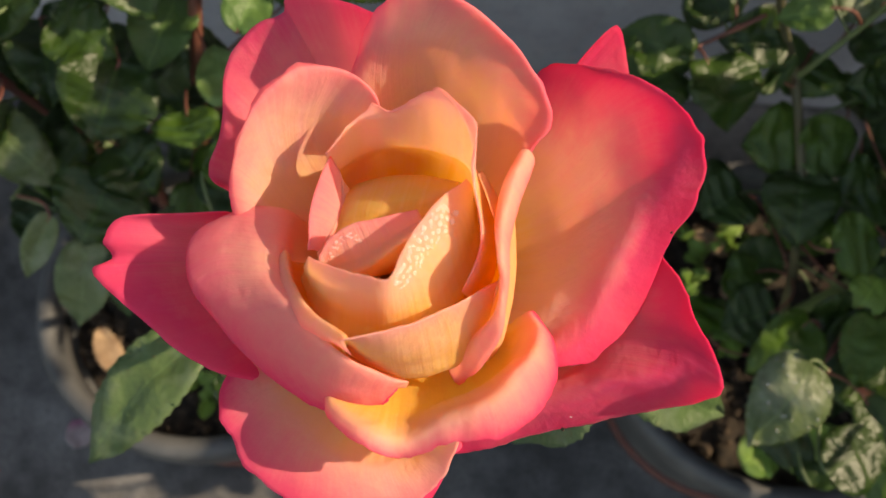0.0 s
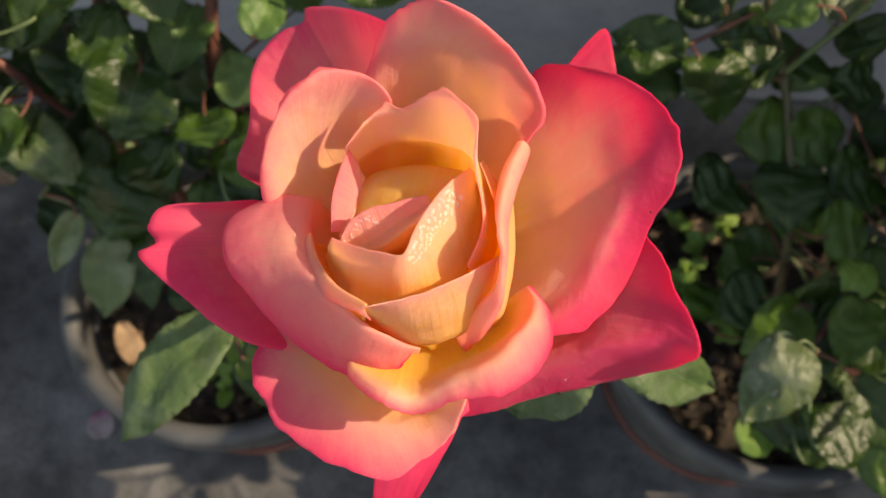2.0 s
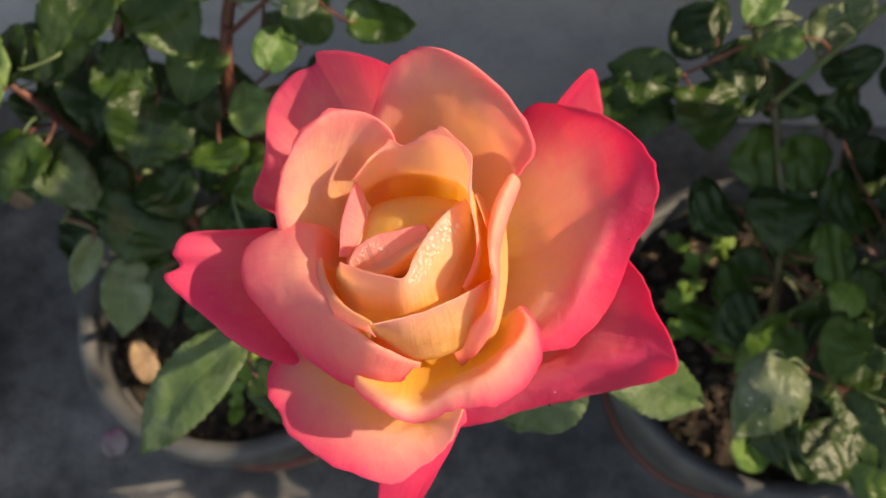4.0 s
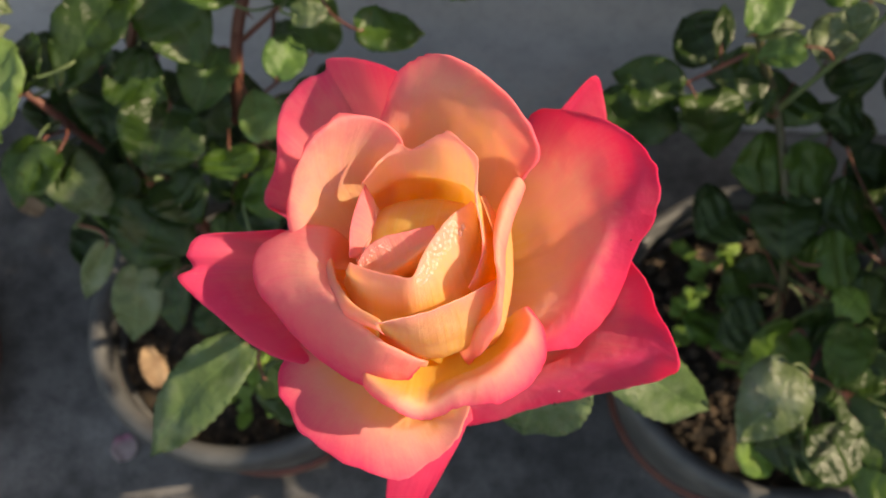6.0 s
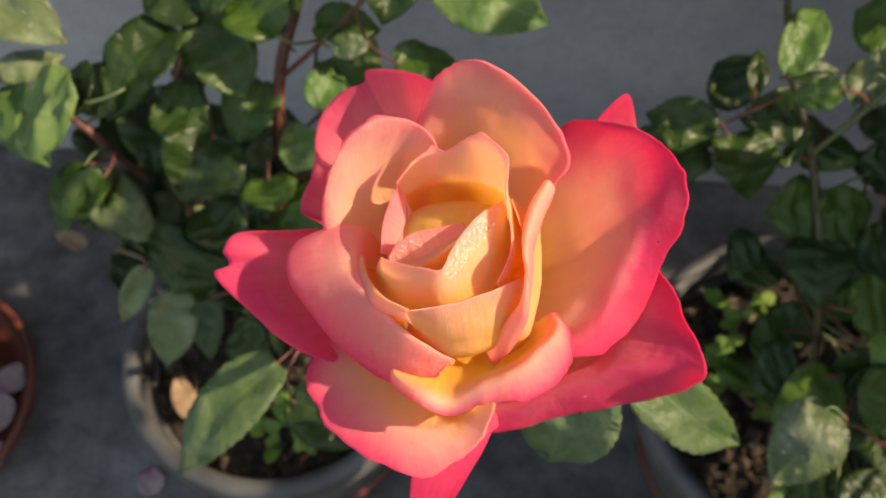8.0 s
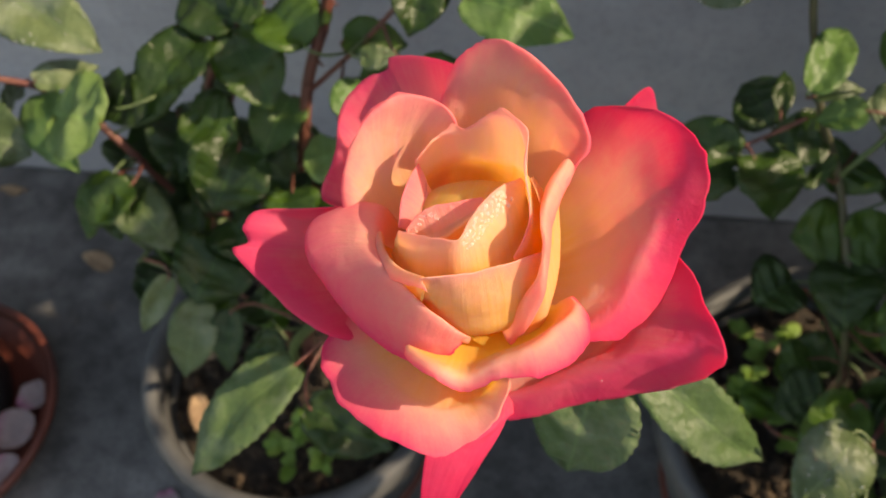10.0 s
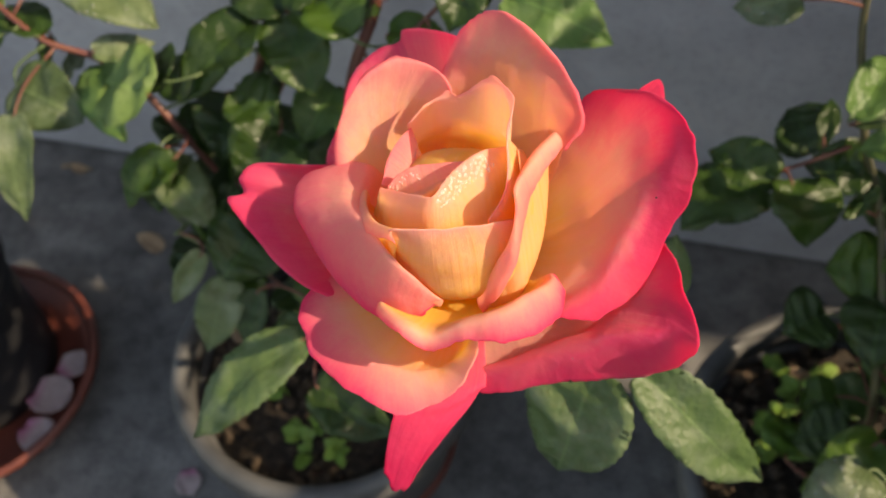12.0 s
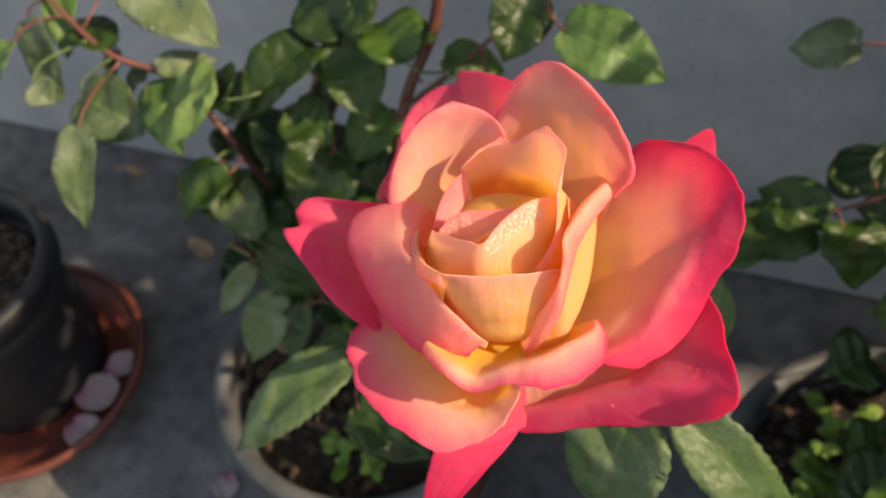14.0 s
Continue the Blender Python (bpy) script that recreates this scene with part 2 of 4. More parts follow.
def sheet(grid, blush, thick):
    """A closed thin sheet from rows of places; blush(u, v) gives the colour coordinate."""
    bm = bmesh.new()
    uv = bm.loops.layers.uv.new("blush")
    rows, cols = len(grid), len(grid[0])
    normal = [[None] * cols for _ in range(rows)]
    for i in range(rows):
        for j in range(cols):
            a = grid[min(i + 1, rows - 1)][j] - grid[max(i - 1, 0)][j]
            b = grid[i][min(j + 1, cols - 1)] - grid[i][max(j - 1, 0)]
            q = a.cross(b)
            normal[i][j] = q.normalized() if q.length > 1e-12 else Vector((0, 0, 1))
    sides = []
    for sign in (0.5, -0.5):
        sides.append([[bm.verts.new(grid[i][j] + normal[i][j] * (sign * thick * (0.35 if i == rows - 1 or j in (0, cols - 1) else 1))) for j in range(cols)] for i in range(rows)])
    where = {}
    for s in sides:
        for i in range(rows):
            for j in range(cols):
                where[s[i][j]] = blush(j / (cols - 1), i / (rows - 1))
    top, low = sides
    for i in range(rows - 1):
        for j in range(cols - 1):
            bm.faces.new((top[i][j], top[i][j + 1], top[i + 1][j + 1], top[i + 1][j]))
            bm.faces.new((low[i + 1][j], low[i + 1][j + 1], low[i][j + 1], low[i][j]))
    ring = [(0, j) for j in range(cols)] + [(i, cols - 1) for i in range(1, rows)] + [(rows - 1, j) for j in range(cols - 2, -1, -1)] + [(i, 0) for i in range(rows - 2, 0, -1)]
    for (a, b), (c, d) in zip(ring, ring[1:] + ring[:1]):
        bm.faces.new((top[c][d], top[a][b], low[a][b], low[c][d]))
    for f in bm.faces:
        for l in f.loops:
            l[uv].uv = where[l.vert]
    return bm


# ---- setting ----
floor = tagged(part("floor", box((-60, -60, -0.2), (60, 60, 0.0)), FLOOR, smooth=False), "grey worn concrete floor with stains", "floor", kind="structure")
wall = tagged(part("wall_north", box((-6, 0.507, 0.0), (2.2, 0.66, 1.58), 0.006), WALL, smooth=False), "pale grey painted parapet wall in its own shade", "wall", kind="structure")
# added out of view: blocks low sun and part of the sky from the east
wall_2 = tagged(part("wall_east", box((2.203, -5.0, 0.0), (2.36, 0.66, 1.45), 0.006), WALL, smooth=False), "pale grey unseen wall, added to block low sun and sky light", "wall", kind="structure")


# ---- pots ----
def pot(name, label, place, rim, base, height, material, soil_drop=0.025, group="flower pots"):
    ob = thing(name, label, "pot", place, group)
    w = 0.004
    body = [(0.02, 0.0), (base - 0.004, 0.0), (base, 0.004)]
    body += [(base + (rim - 0.008 - base) * k / 6, 0.004 + (height - 0.036) * k / 6) for k in range(1, 7)]
    body += [(rim - 0.0155, height - 0.032), (base - w + 0.002, 0.012), (0.02, 0.012)]
    collar = [(rim - 0.0125, height - 0.0315), (rim - 0.003, height - 0.030), (rim, height - 0.024), (rim + 0.001, height - 0.006), (rim - 0.0015, height - 0.001), (rim - 0.006, height), (rim - 0.0105, height - 0.0015), (rim - 0.0135, height - 0.008)]
    seg = 72
    ring = bmesh.new()
    loops = [[ring.verts.new((r * math.cos(k * math.tau / seg), r * math.sin(k * math.tau / seg), z)) for k in range(seg)] for r, z in collar]
    for a, c in zip(loops, loops[1:] + loops[:1]):
        for k in range(seg):
            ring.faces.new((a[k], a[(k + 1) % seg], c[(k + 1) % seg], c[k]))
    bmesh.ops.recalc_face_normals(ring, faces=ring.faces)
    part("rim", ring, material, ob)
    part("body", turned(body), material, ob)
    return ob


def soil_bed(place, radius, seed):
    rnd = random.Random(seed)
    bm = bmesh.new()
    n = 46
    vs = {}
    for i in range(n):
        for j in range(n):
            x, y = (2 * i / (n - 1) - 1) * radius, (2 * j / (n - 1) - 1) * radius
            k = max(abs(x), abs(y)) / max(1e-6, math.hypot(x, y))
            x, y = x * k, y * k
            z = 0.006 * noise.noise((x * 40 + seed, y * 40, 1)) + 0.004 * noise.noise((x * 120, y * 120, seed))
            vs[i, j] = bm.verts.new((x, y, z))
    for i in range(n - 1):
        for j in range(n - 1):
            bm.faces.new((vs[i, j], vs[i + 1, j], vs[i + 1, j + 1], vs[i, j + 1]))
    ob = part("soil", bm, SOIL)
    ob.location = place
    return tagged(ob, "dark crumbly potting soil filling the pot", "soil", kind="stuff")


def saucer(place, radius):
    ob = thing("saucer", "terracotta coloured plastic plant saucer on the floor", "saucer", place, "plant saucers")
    part("dish", turned([(0.01, 0.0), (radius - 0.02, 0.0), (radius - 0.004, 0.0225), (radius - 0.0085, 0.027), (radius - 0.024, 0.005), (0.01, 0.004)]), CLAY, ob)
    part("rim", turned([(radius - 0.0035, 0.0228), (radius, 0.026), (radius, 0.031), (radius - 0.003, 0.033), (radius - 0.007, 0.031), (radius - 0.0082, 0.0275), (radius - 0.0035, 0.0228)], caps=False), CLAY, ob)
    return ob


POTS = (("flower_pot", "grey plastic flower pot holding the rose bush", (-0.1125, 0.242), 0.111, 0.083, 0.155, POT),
        ("flower_pot", "grey plastic flower pot with a leafy rose bush", (0.256, 0.237), 0.118, 0.088, 0.155, POT),
        ("flower_pot", "small black plastic pot standing in a saucer", (-0.470, 0.232), 0.085, 0.072, 0.165, BLACK_POT))
for k, (name, label, (x, y), r, b, h, mat) in enumerate(POTS):
    saucer((x + (0.010 if k == 2 else 0), y - (0.012 if k == 2 else 0), 0), b + (0.041 if k == 2 else 0.008))
    pot(name, label, (x, y, 0.005), r, b, h, mat)
    soil_bed((x, y, h - 0.028), r - 0.017, k + 1)


# ---- bushes ----
def leaf_mesh(base, tip, width, seed, rows=26, cols=8, fold=0.22, bend=0.16):
    """A serrated oval leaflet from base to tip (metres), width in millimetres; it folds along its rib and bends over."""
    base, tip = Vector(base), Vector(tip)
    rnd = random.Random(seed)
    along = tip - base
    size = along.length
    facing = Vector((rnd.uniform(-0.5, 0.5), -0.45 + rnd.uniform(-0.4, 0.35), 0.9))
    fold, bend = fold * rnd.uniform(0.4, 2.0), bend * rnd.uniform(0.2, 1.7)
    side = along.cross(facing).normalized()
    up = side.cross(along).normalized()
    half = width * 0.0005
    turn = rnd.uniform(-0.2, 0.2)
    grid = []
    for i in range(rows):
        v = i / (rows - 1)
        w = half * (math.sin(math.pi * min(1, v ** 0.82)) ** 0.54) * (1 - 0.1 * v)
        tooth = 1 + 0.06 * min(1.0, 26 / width) * ((i % 2) - 0.5) if 2 < i < rows - 2 else 1
        row = []
        for j in range(cols + 1):
            s = 2 * j / cols - 1
            edge = tooth if j in (0, cols) else 1
            lift = fold * abs(s) * w + size * bend * (math.sin(math.pi * v) * 0.6 - 0.0)
            lift += 0.018 * w * math.sin(v * 22 + abs(s) * 5 + seed) + 0.22 * half * noise.noise((s * 1.5 + seed, v * 4, seed * 0.37)) + 0.10 * half * noise.noise((s * 4 + seed, v * 11, seed * 0.61))
            row.append(base + along * v + side * (s * w * edge) + up * lift + along.normalized() * (abs(s) * -0.06 * size) + side * (turn * size * 0.3 * v * v * (1 - v) * 4))
        grid.append(row)
    grid[0] = [base + side * (0.0006 * (2 * j / cols - 1)) for j in range(cols + 1)]
    grid[-1] = [grid[-2][cols // 2] + (along * 0.04) + side * (0.0004 * (2 * j / cols - 1)) for j in range(cols + 1)]
    return sheet(grid, lambda u, v: (u, v), 0.0004)


LEAVES = [0]


def leaf(plant, base, tip, width, material, label=""):
    """A leaflet on its stalk, which runs to the nearest stem of the plant."""
    LEAVES[0] += 1
    bm = leaf_mesh(base, tip, width * 1.26, LEAVES[0])
    origin = plant.location
    bmesh.ops.translate(bm, verts=bm.verts, vec=-origin)
    ob = part("leaf", bm, material, plant, label)
    base, tip = Vector(base), Vector(tip)
    near = min(STEMS[plant.name], key=lambda q: (q - base).length + 0.4 * abs(q.z - base.z + 0.015))
    back = (base - tip).normalized()
    gap = (near - base).length
    stalk = tube([tip * 0.12 + base * 0.88 - origin, base - origin, base + back * min(gap * 0.2, 0.006) + (near - base) * 0.3 - origin, near - origin], 0.0006, 0.0009, 12, 6)
    part("leaf_stalk", stalk, RED_STEM if LEAVES[0] % 3 else STEM, ob)
    return ob


STEMS = {}


def stem(plant, points, r0, r1, material=None):
    STEMS.setdefault(plant.name, []).extend(smooth_line(points, 40))
    return part("stem", tube([Vector(p) - plant.location for p in points], r0, r1, 40, 10), material or STEM, plant)


def thorns(plant, points, count, seed):
    """Short hooked thorns standing out from a stem."""
    rnd = random.Random(seed)
    line = smooth_line(points, 60)
    for _ in range(count):
        k = rnd.randint(8, 56)
        d = (line[k + 1] - line[k - 1]).normalized()
        out = d.cross(Vector((rnd.uniform(-1, 1), rnd.uniform(-1, 1), rnd.uniform(-1, 1)))).normalized()
        p = line[k] - plant.location
        part("thorn", tube([p, p + out * 0.004, p + out * 0.0075 - d * 0.0015], 0.0018, 0.0002, 8, 6), RED_STEM, plant)


bush = thing("rose_bush", "green-leaved rose bush with one open bloom, in a pot", "rose bush", (-0.115, 0.245, 0.13), "rose bushes")
stem(bush, [(-0.115, 0.245, 0.12), (-0.105, 0.23, 0.20), (-0.065, 0.20, 0.30), (-0.01, 0.155, 0.40), (0.025, 0.125, 0.46), (0.033, 0.117, 0.503)], 0.0035, 0.0028)
stem(bush, [(-0.115, 0.247, 0.12), (-0.13, 0.27, 0.24), (-0.15, 0.285, 0.32), (-0.125, 0.315, 0.40), (-0.10, 0.335, 0.45)], 0.0035, 0.0016, RED_STEM)
stem(bush, [(-0.112, 0.25, 0.12), (-0.10, 0.28, 0.25), (-0.085, 0.31, 0.36), (-0.07, 0.335, 0.41), (-0.065, 0.35, 0.50)], 0.0038, 0.003, RED_STEM)
thorns(bush, [(-0.112, 0.25, 0.12), (-0.10, 0.28, 0.25), (-0.085, 0.31, 0.36), (-0.07, 0.335, 0.41), (-0.065, 0.35, 0.50)], 12, 4)
stem(bush, [(-0.13, 0.27, 0.24), (-0.17, 0.275, 0.31), (-0.20, 0.283, 0.355), (-0.225, 0.286, 0.378), (-0.255, 0.282, 0.393), (-0.30, 0.30, 0.415)], 0.0026, 0.0016, RED_STEM)
stem(bush, [(-0.085, 0.31, 0.36), (-0.045, 0.31, 0.405), (-0.015, 0.318, 0.44), (0.0, 0.318, 0.455)], 0.0016, 0.001, RED_STEM)
stem(bush, [(-0.14, 0.275, 0.28), (-0.165, 0.25, 0.30), (-0.175, 0.225, 0.305)], 0.0018, 0.001)
stem(bush, [(-0.01, 0.155, 0.40), (0.05, 0.15, 0.415), (0.085, 0.14, 0.43)], 0.0015, 0.001)
DEWY = [leaf(bush, (-0.253, 0.324, 0.415), (-0.187, 0.298, 0.395), 34, PALE)]
leaf(bush, (-0.225, 0.284, 0.385), (-0.197, 0.303, 0.38), 15, PALE)
leaf(bush, (-0.225, 0.285, 0.375), (-0.195, 0.244, 0.36), 27, YOUNG)
leaf(bush, (-0.308, 0.289, 0.4), (-0.272, 0.252, 0.375), 22, PALE)
leaf(bush, (-0.296, 0.317, 0.405), (-0.279, 0.277, 0.385), 17, YOUNG)
leaf(bush, (-0.253, 0.281, 0.395), (-0.285, 0.308, 0.39), 23, LEAF)
leaf(bush, (-0.26, 0.296, 0.38), (-0.258, 0.279, 0.37), 11, LEAF)
leaf(bush, (-0.242, 0.295, 0.37), (-0.253, 0.282, 0.36), 16, PALE)
leaf(bush, (-0.265, 0.261, 0.375), (-0.225, 0.253, 0.36), 34, PALE)
leaf(bush, (-0.259, 0.243, 0.37), (-0.243, 0.198, 0.335), 21, PALE)
leaf(bush, (-0.131, 0.303, 0.405), (-0.159, 0.257, 0.385), 29, LEAF)
leaf(bush, (-0.117, 0.31, 0.405), (-0.095, 0.283, 0.375), 31, LEAF)
leaf(bush, (-0.113, 0.309, 0.41), (-0.149, 0.333, 0.41), 28, LEAF)
leaf(bush, (-0.072, 0.333, 0.4), (-0.096, 0.312, 0.39), 31, LEAF)
leaf(bush, (-0.013, 0.315, 0.45), (-0.018, 0.286, 0.43), 26, LEAF)
leaf(bush, (0.007, 0.299, 0.445), (0.059, 0.291, 0.43), 29, YOUNG)
leaf(bush, (-0.059, 0.312, 0.4), (-0.026, 0.316, 0.395), 19, LEAF)
leaf(bush, (-0.171, 0.292, 0.36), (-0.206, 0.306, 0.355), 25, LEAF)
leaf(bush, (-0.16, 0.3, 0.35), (-0.151, 0.261, 0.335), 29, LEAF)
leaf(bush, (-0.116, 0.275, 0.355), (-0.128, 0.242, 0.335), 38, LEAF)
leaf(bush, (-0.189, 0.26, 0.34), (-0.201, 0.228, 0.32), 22, LEAF)
leaf(bush, (-0.187, 0.256, 0.335), (-0.154, 0.233, 0.305), 25, PALE)
leaf(bush, (-0.157, 0.22, 0.3), (-0.173, 0.196, 0.275), 13, PALE)
leaf(bush, (-0.139, 0.211, 0.29), (-0.145, 0.175, 0.265), 23, PALE)
leaf(bush, (-0.119, 0.207, 0.29), (-0.118, 0.179, 0.27), 18, LEAF)
leaf(bush, (-0.131, 0.245, 0.3), (-0.143, 0.208, 0.29), 40, LEAF)
leaf(bush, (-0.179, 0.306, 0.33), (-0.172, 0.276, 0.32), 29, LEAF)
leaf(bush, (-0.113, 0.303, 0.33), (-0.094, 0.268, 0.32), 38, LEAF)
leaf(bush, (-0.097, 0.316, 0.35), (-0.108, 0.278, 0.34), 27, YOUNG)
leaf(bush, (-0.143, 0.286, 0.37), (-0.115, 0.273, 0.36), 28, LEAF)
leaf(bush, (-0.098, 0.315, 0.42), (-0.119, 0.32, 0.42), 22, LEAF)
leaf(bush, (-0.306, 0.269, 0.4), (-0.309, 0.244, 0.385), 22, YOUNG)
leaf(bush, (-0.284, 0.25, 0.39), (-0.273, 0.247, 0.38), 16, PALE)
leaf(bush, (-0.193, 0.293, 0.33), (-0.195, 0.275, 0.32), 22, LEAF)
leaf(bush, (-0.128, 0.256, 0.31), (-0.106, 0.233, 0.3), 29, LEAF)
leaf(bush, (-0.074, 0.295, 0.41), (-0.099, 0.324, 0.41), 30, LEAF)
leaf(bush, (-0.05, 0.259, 0.4), (-0.045, 0.287, 0.4), 17, YOUNG)
leaf(bush, (-0.061, 0.25, 0.36), (-0.072, 0.282, 0.36), 18, YOUNG)
leaf(bush, (-0.042, 0.28, 0.42), (-0.024, 0.283, 0.42), 11, PALE)
leaf(bush, (-0.012, 0.273, 0.42), (0.019, 0.28, 0.41), 19, LEAF)
leaf(bush, (-0.089, 0.265, 0.33), (-0.084, 0.25, 0.32), 29, LEAF)
leaf(bush, (-0.163, 0.256, 0.4), (-0.185, 0.281, 0.39), 26, LEAF)
leaf(bush, (-0.168, 0.245, 0.4), (-0.202, 0.258, 0.39), 40, YOUNG)
leaf(bush, (-0.173, 0.25, 0.345), (-0.196, 0.23, 0.33), 20, LEAF)
leaf(bush, (-0.189, 0.248, 0.33), (-0.181, 0.229, 0.32), 17, LEAF)
leaf(bush, (-0.165, 0.266, 0.3), (-0.158, 0.23, 0.29), 31, LEAF)
leaf(bush, (-0.13, 0.226, 0.28), (-0.125, 0.188, 0.26), 18, LEAF)
leaf(bush, (-0.105, 0.195, 0.28), (-0.086, 0.186, 0.27), 23, LEAF)
leaf(bush, (-0.049, 0.133, 0.385), (-0.09, 0.09, 0.358), 24, BLUISH)
leaf(bush, (-0.05, 0.132, 0.345), (-0.009, 0.119, 0.335), 24, LEAF)
leaf(bush, (0.076, 0.126, 0.42), (0.067, 0.099, 0.385), 36, BLUISH)
leaf(bush, (0.09, 0.126, 0.425), (0.145, 0.116, 0.375), 22, BLUISH)
leaf(bush, (0.095, 0.164, 0.41), (0.098, 0.194, 0.42), 14, BLUISH)
bush_2 = thing("rose_bush", "tall leafy rose bush without flowers, planted in a pot", "rose bush", (0.25, 0.24, 0.13), "rose bushes")
stem(bush_2, [(0.25, 0.24, 0.12), (0.235, 0.22, 0.22), (0.222, 0.25, 0.29), (0.21, 0.30, 0.33), (0.19, 0.31, 0.37), (0.172, 0.328, 0.425), (0.166, 0.335, 0.47)], 0.003, 0.0017, BARK)
stem(bush_2, [(0.252, 0.235, 0.12), (0.235, 0.19, 0.22), (0.225, 0.165, 0.28), (0.215, 0.155, 0.31)], 0.0026, 0.0014, RED_STEM)
stem(bush_2, [(0.185, 0.31, 0.365), (0.165, 0.305, 0.353), (0.145, 0.295, 0.35)], 0.0012, 0.0009, RED_STEM)
stem(bush_2, [(0.21, 0.30, 0.33), (0.23, 0.305, 0.37), (0.25, 0.31, 0.42)], 0.0018, 0.0012)
# these three stems run out of view to carry the added shading leaves
stem(bush_2, [(0.255, 0.24, 0.12), (0.30, 0.24, 0.28), (0.38, 0.23, 0.42), (0.46, 0.22, 0.60)], 0.0038, 0.002)
stem(bush_2, [(0.30, 0.24, 0.28), (0.37, 0.14, 0.40), (0.42, 0.06, 0.52)], 0.0026, 0.0015)
stem(bush_2, [(0.30, 0.24, 0.28), (0.37, 0.33, 0.42), (0.42, 0.40, 0.56)], 0.0026, 0.0015)
leaf(bush_2, (0.152, 0.293, 0.352), (0.116, 0.305, 0.352), 23, LEAF)
leaf(bush_2, (0.142, 0.288, 0.35), (0.107, 0.256, 0.345), 37, LEAF)
leaf(bush_2, (0.159, 0.293, 0.352), (0.171, 0.261, 0.34), 36, LEAF)
leaf(bush_2, (0.172, 0.319, 0.352), (0.156, 0.343, 0.352), 29, LEAF)
DEWY.append(leaf(bush_2, (0.14, 0.319, 0.445), (0.111, 0.32, 0.435), 19, PALE))
leaf(bush_2, (0.206, 0.28, 0.25), (0.182, 0.268, 0.245), 34, LEAF)
leaf(bush_2, (0.17, 0.314, 0.352), (0.159, 0.346, 0.35), 24, LEAF)
leaf(bush_2, (0.173, 0.318, 0.36), (0.176, 0.343, 0.365), 10, LEAF)
leaf(bush_2, (0.198, 0.31, 0.352), (0.166, 0.306, 0.35), 25, LEAF)
leaf(bush_2, (0.174, 0.295, 0.4), (0.198, 0.339, 0.4), 19, YOUNG)
leaf(bush_2, (0.179, 0.301, 0.39), (0.205, 0.307, 0.39), 9, PALE)
leaf(bush_2, (0.209, 0.303, 0.38), (0.187, 0.304, 0.37), 15, YOUNG)
leaf(bush_2, (0.217, 0.322, 0.37), (0.244, 0.319, 0.36), 20, PALE)
leaf(bush_2, (0.245, 0.34, 0.38), (0.224, 0.359, 0.38), 31, LEAF)
leaf(bush_2, (0.221, 0.318, 0.33), (0.207, 0.297, 0.32), 34, LEAF)
leaf(bush_2, (0.217, 0.281, 0.31), (0.189, 0.275, 0.305), 33, LEAF)
leaf(bush_2, (0.216, 0.272, 0.31), (0.248, 0.281, 0.31), 28, LEAF)
leaf(bush_2, (0.219, 0.262, 0.302), (0.215, 0.223, 0.295), 32, LEAF)
leaf(bush_2, (0.197, 0.262, 0.28), (0.175, 0.248, 0.275), 29, LEAF)
leaf(bush_2, (0.258, 0.257, 0.3), (0.235, 0.249, 0.3), 31, LEAF)
leaf(bush_2, (0.231, 0.22, 0.3), (0.255, 0.229, 0.3), 29, LEAF)
DEWY.append(leaf(bush_2, (0.205, 0.157, 0.315), (0.179, 0.121, 0.3), 30, PALE))
leaf(bush_2, (0.215, 0.203, 0.26), (0.188, 0.195, 0.25), 31, LEAF)
leaf(bush_2, (0.227, 0.18, 0.28), (0.258, 0.169, 0.27), 40, LEAF)
leaf(bush_2, (0.222, 0.189, 0.28), (0.251, 0.201, 0.28), 27, LEAF)
leaf(bush_2, (0.211, 0.229, 0.25), (0.19, 0.217, 0.25), 25, LEAF)
leaf(bush_2, (0.2, 0.29, 0.34), (0.193, 0.297, 0.34), 20, LEAF)
leaf(bush_2, (0.209, 0.135, 0.2), (0.231, 0.15, 0.2), 22, LIME)
leaf(bush_2, (0.235, 0.157, 0.2), (0.254, 0.179, 0.2), 19, LIME)
leaf(bush_2, (0.243, 0.141, 0.21), (0.269, 0.146, 0.21), 22, LIME)
leaf(bush_2, (0.213, 0.111, 0.3), (0.244, 0.132, 0.29), 26, LEAF)
leaf(bush_2, (0.243, 0.193, 0.29), (0.258, 0.213, 0.29), 17, LIME)
leaf(bush_2, (0.259, 0.192, 0.27), (0.251, 0.175, 0.27), 19, LIME)
leaf(bush_2, (0.256, 0.301, 0.33), (0.234, 0.296, 0.33), 21, LEAF)
leaf(bush_2, (0.242, 0.319, 0.35), (0.251, 0.301, 0.34), 27, LEAF)
leaf(bush_2, (0.15, 0.327, 0.3), (0.134, 0.306, 0.29), 28, LEAF)
leaf(bush_2, (0.212, 0.293, 0.42), (0.22, 0.282, 0.41), 18, PALE)


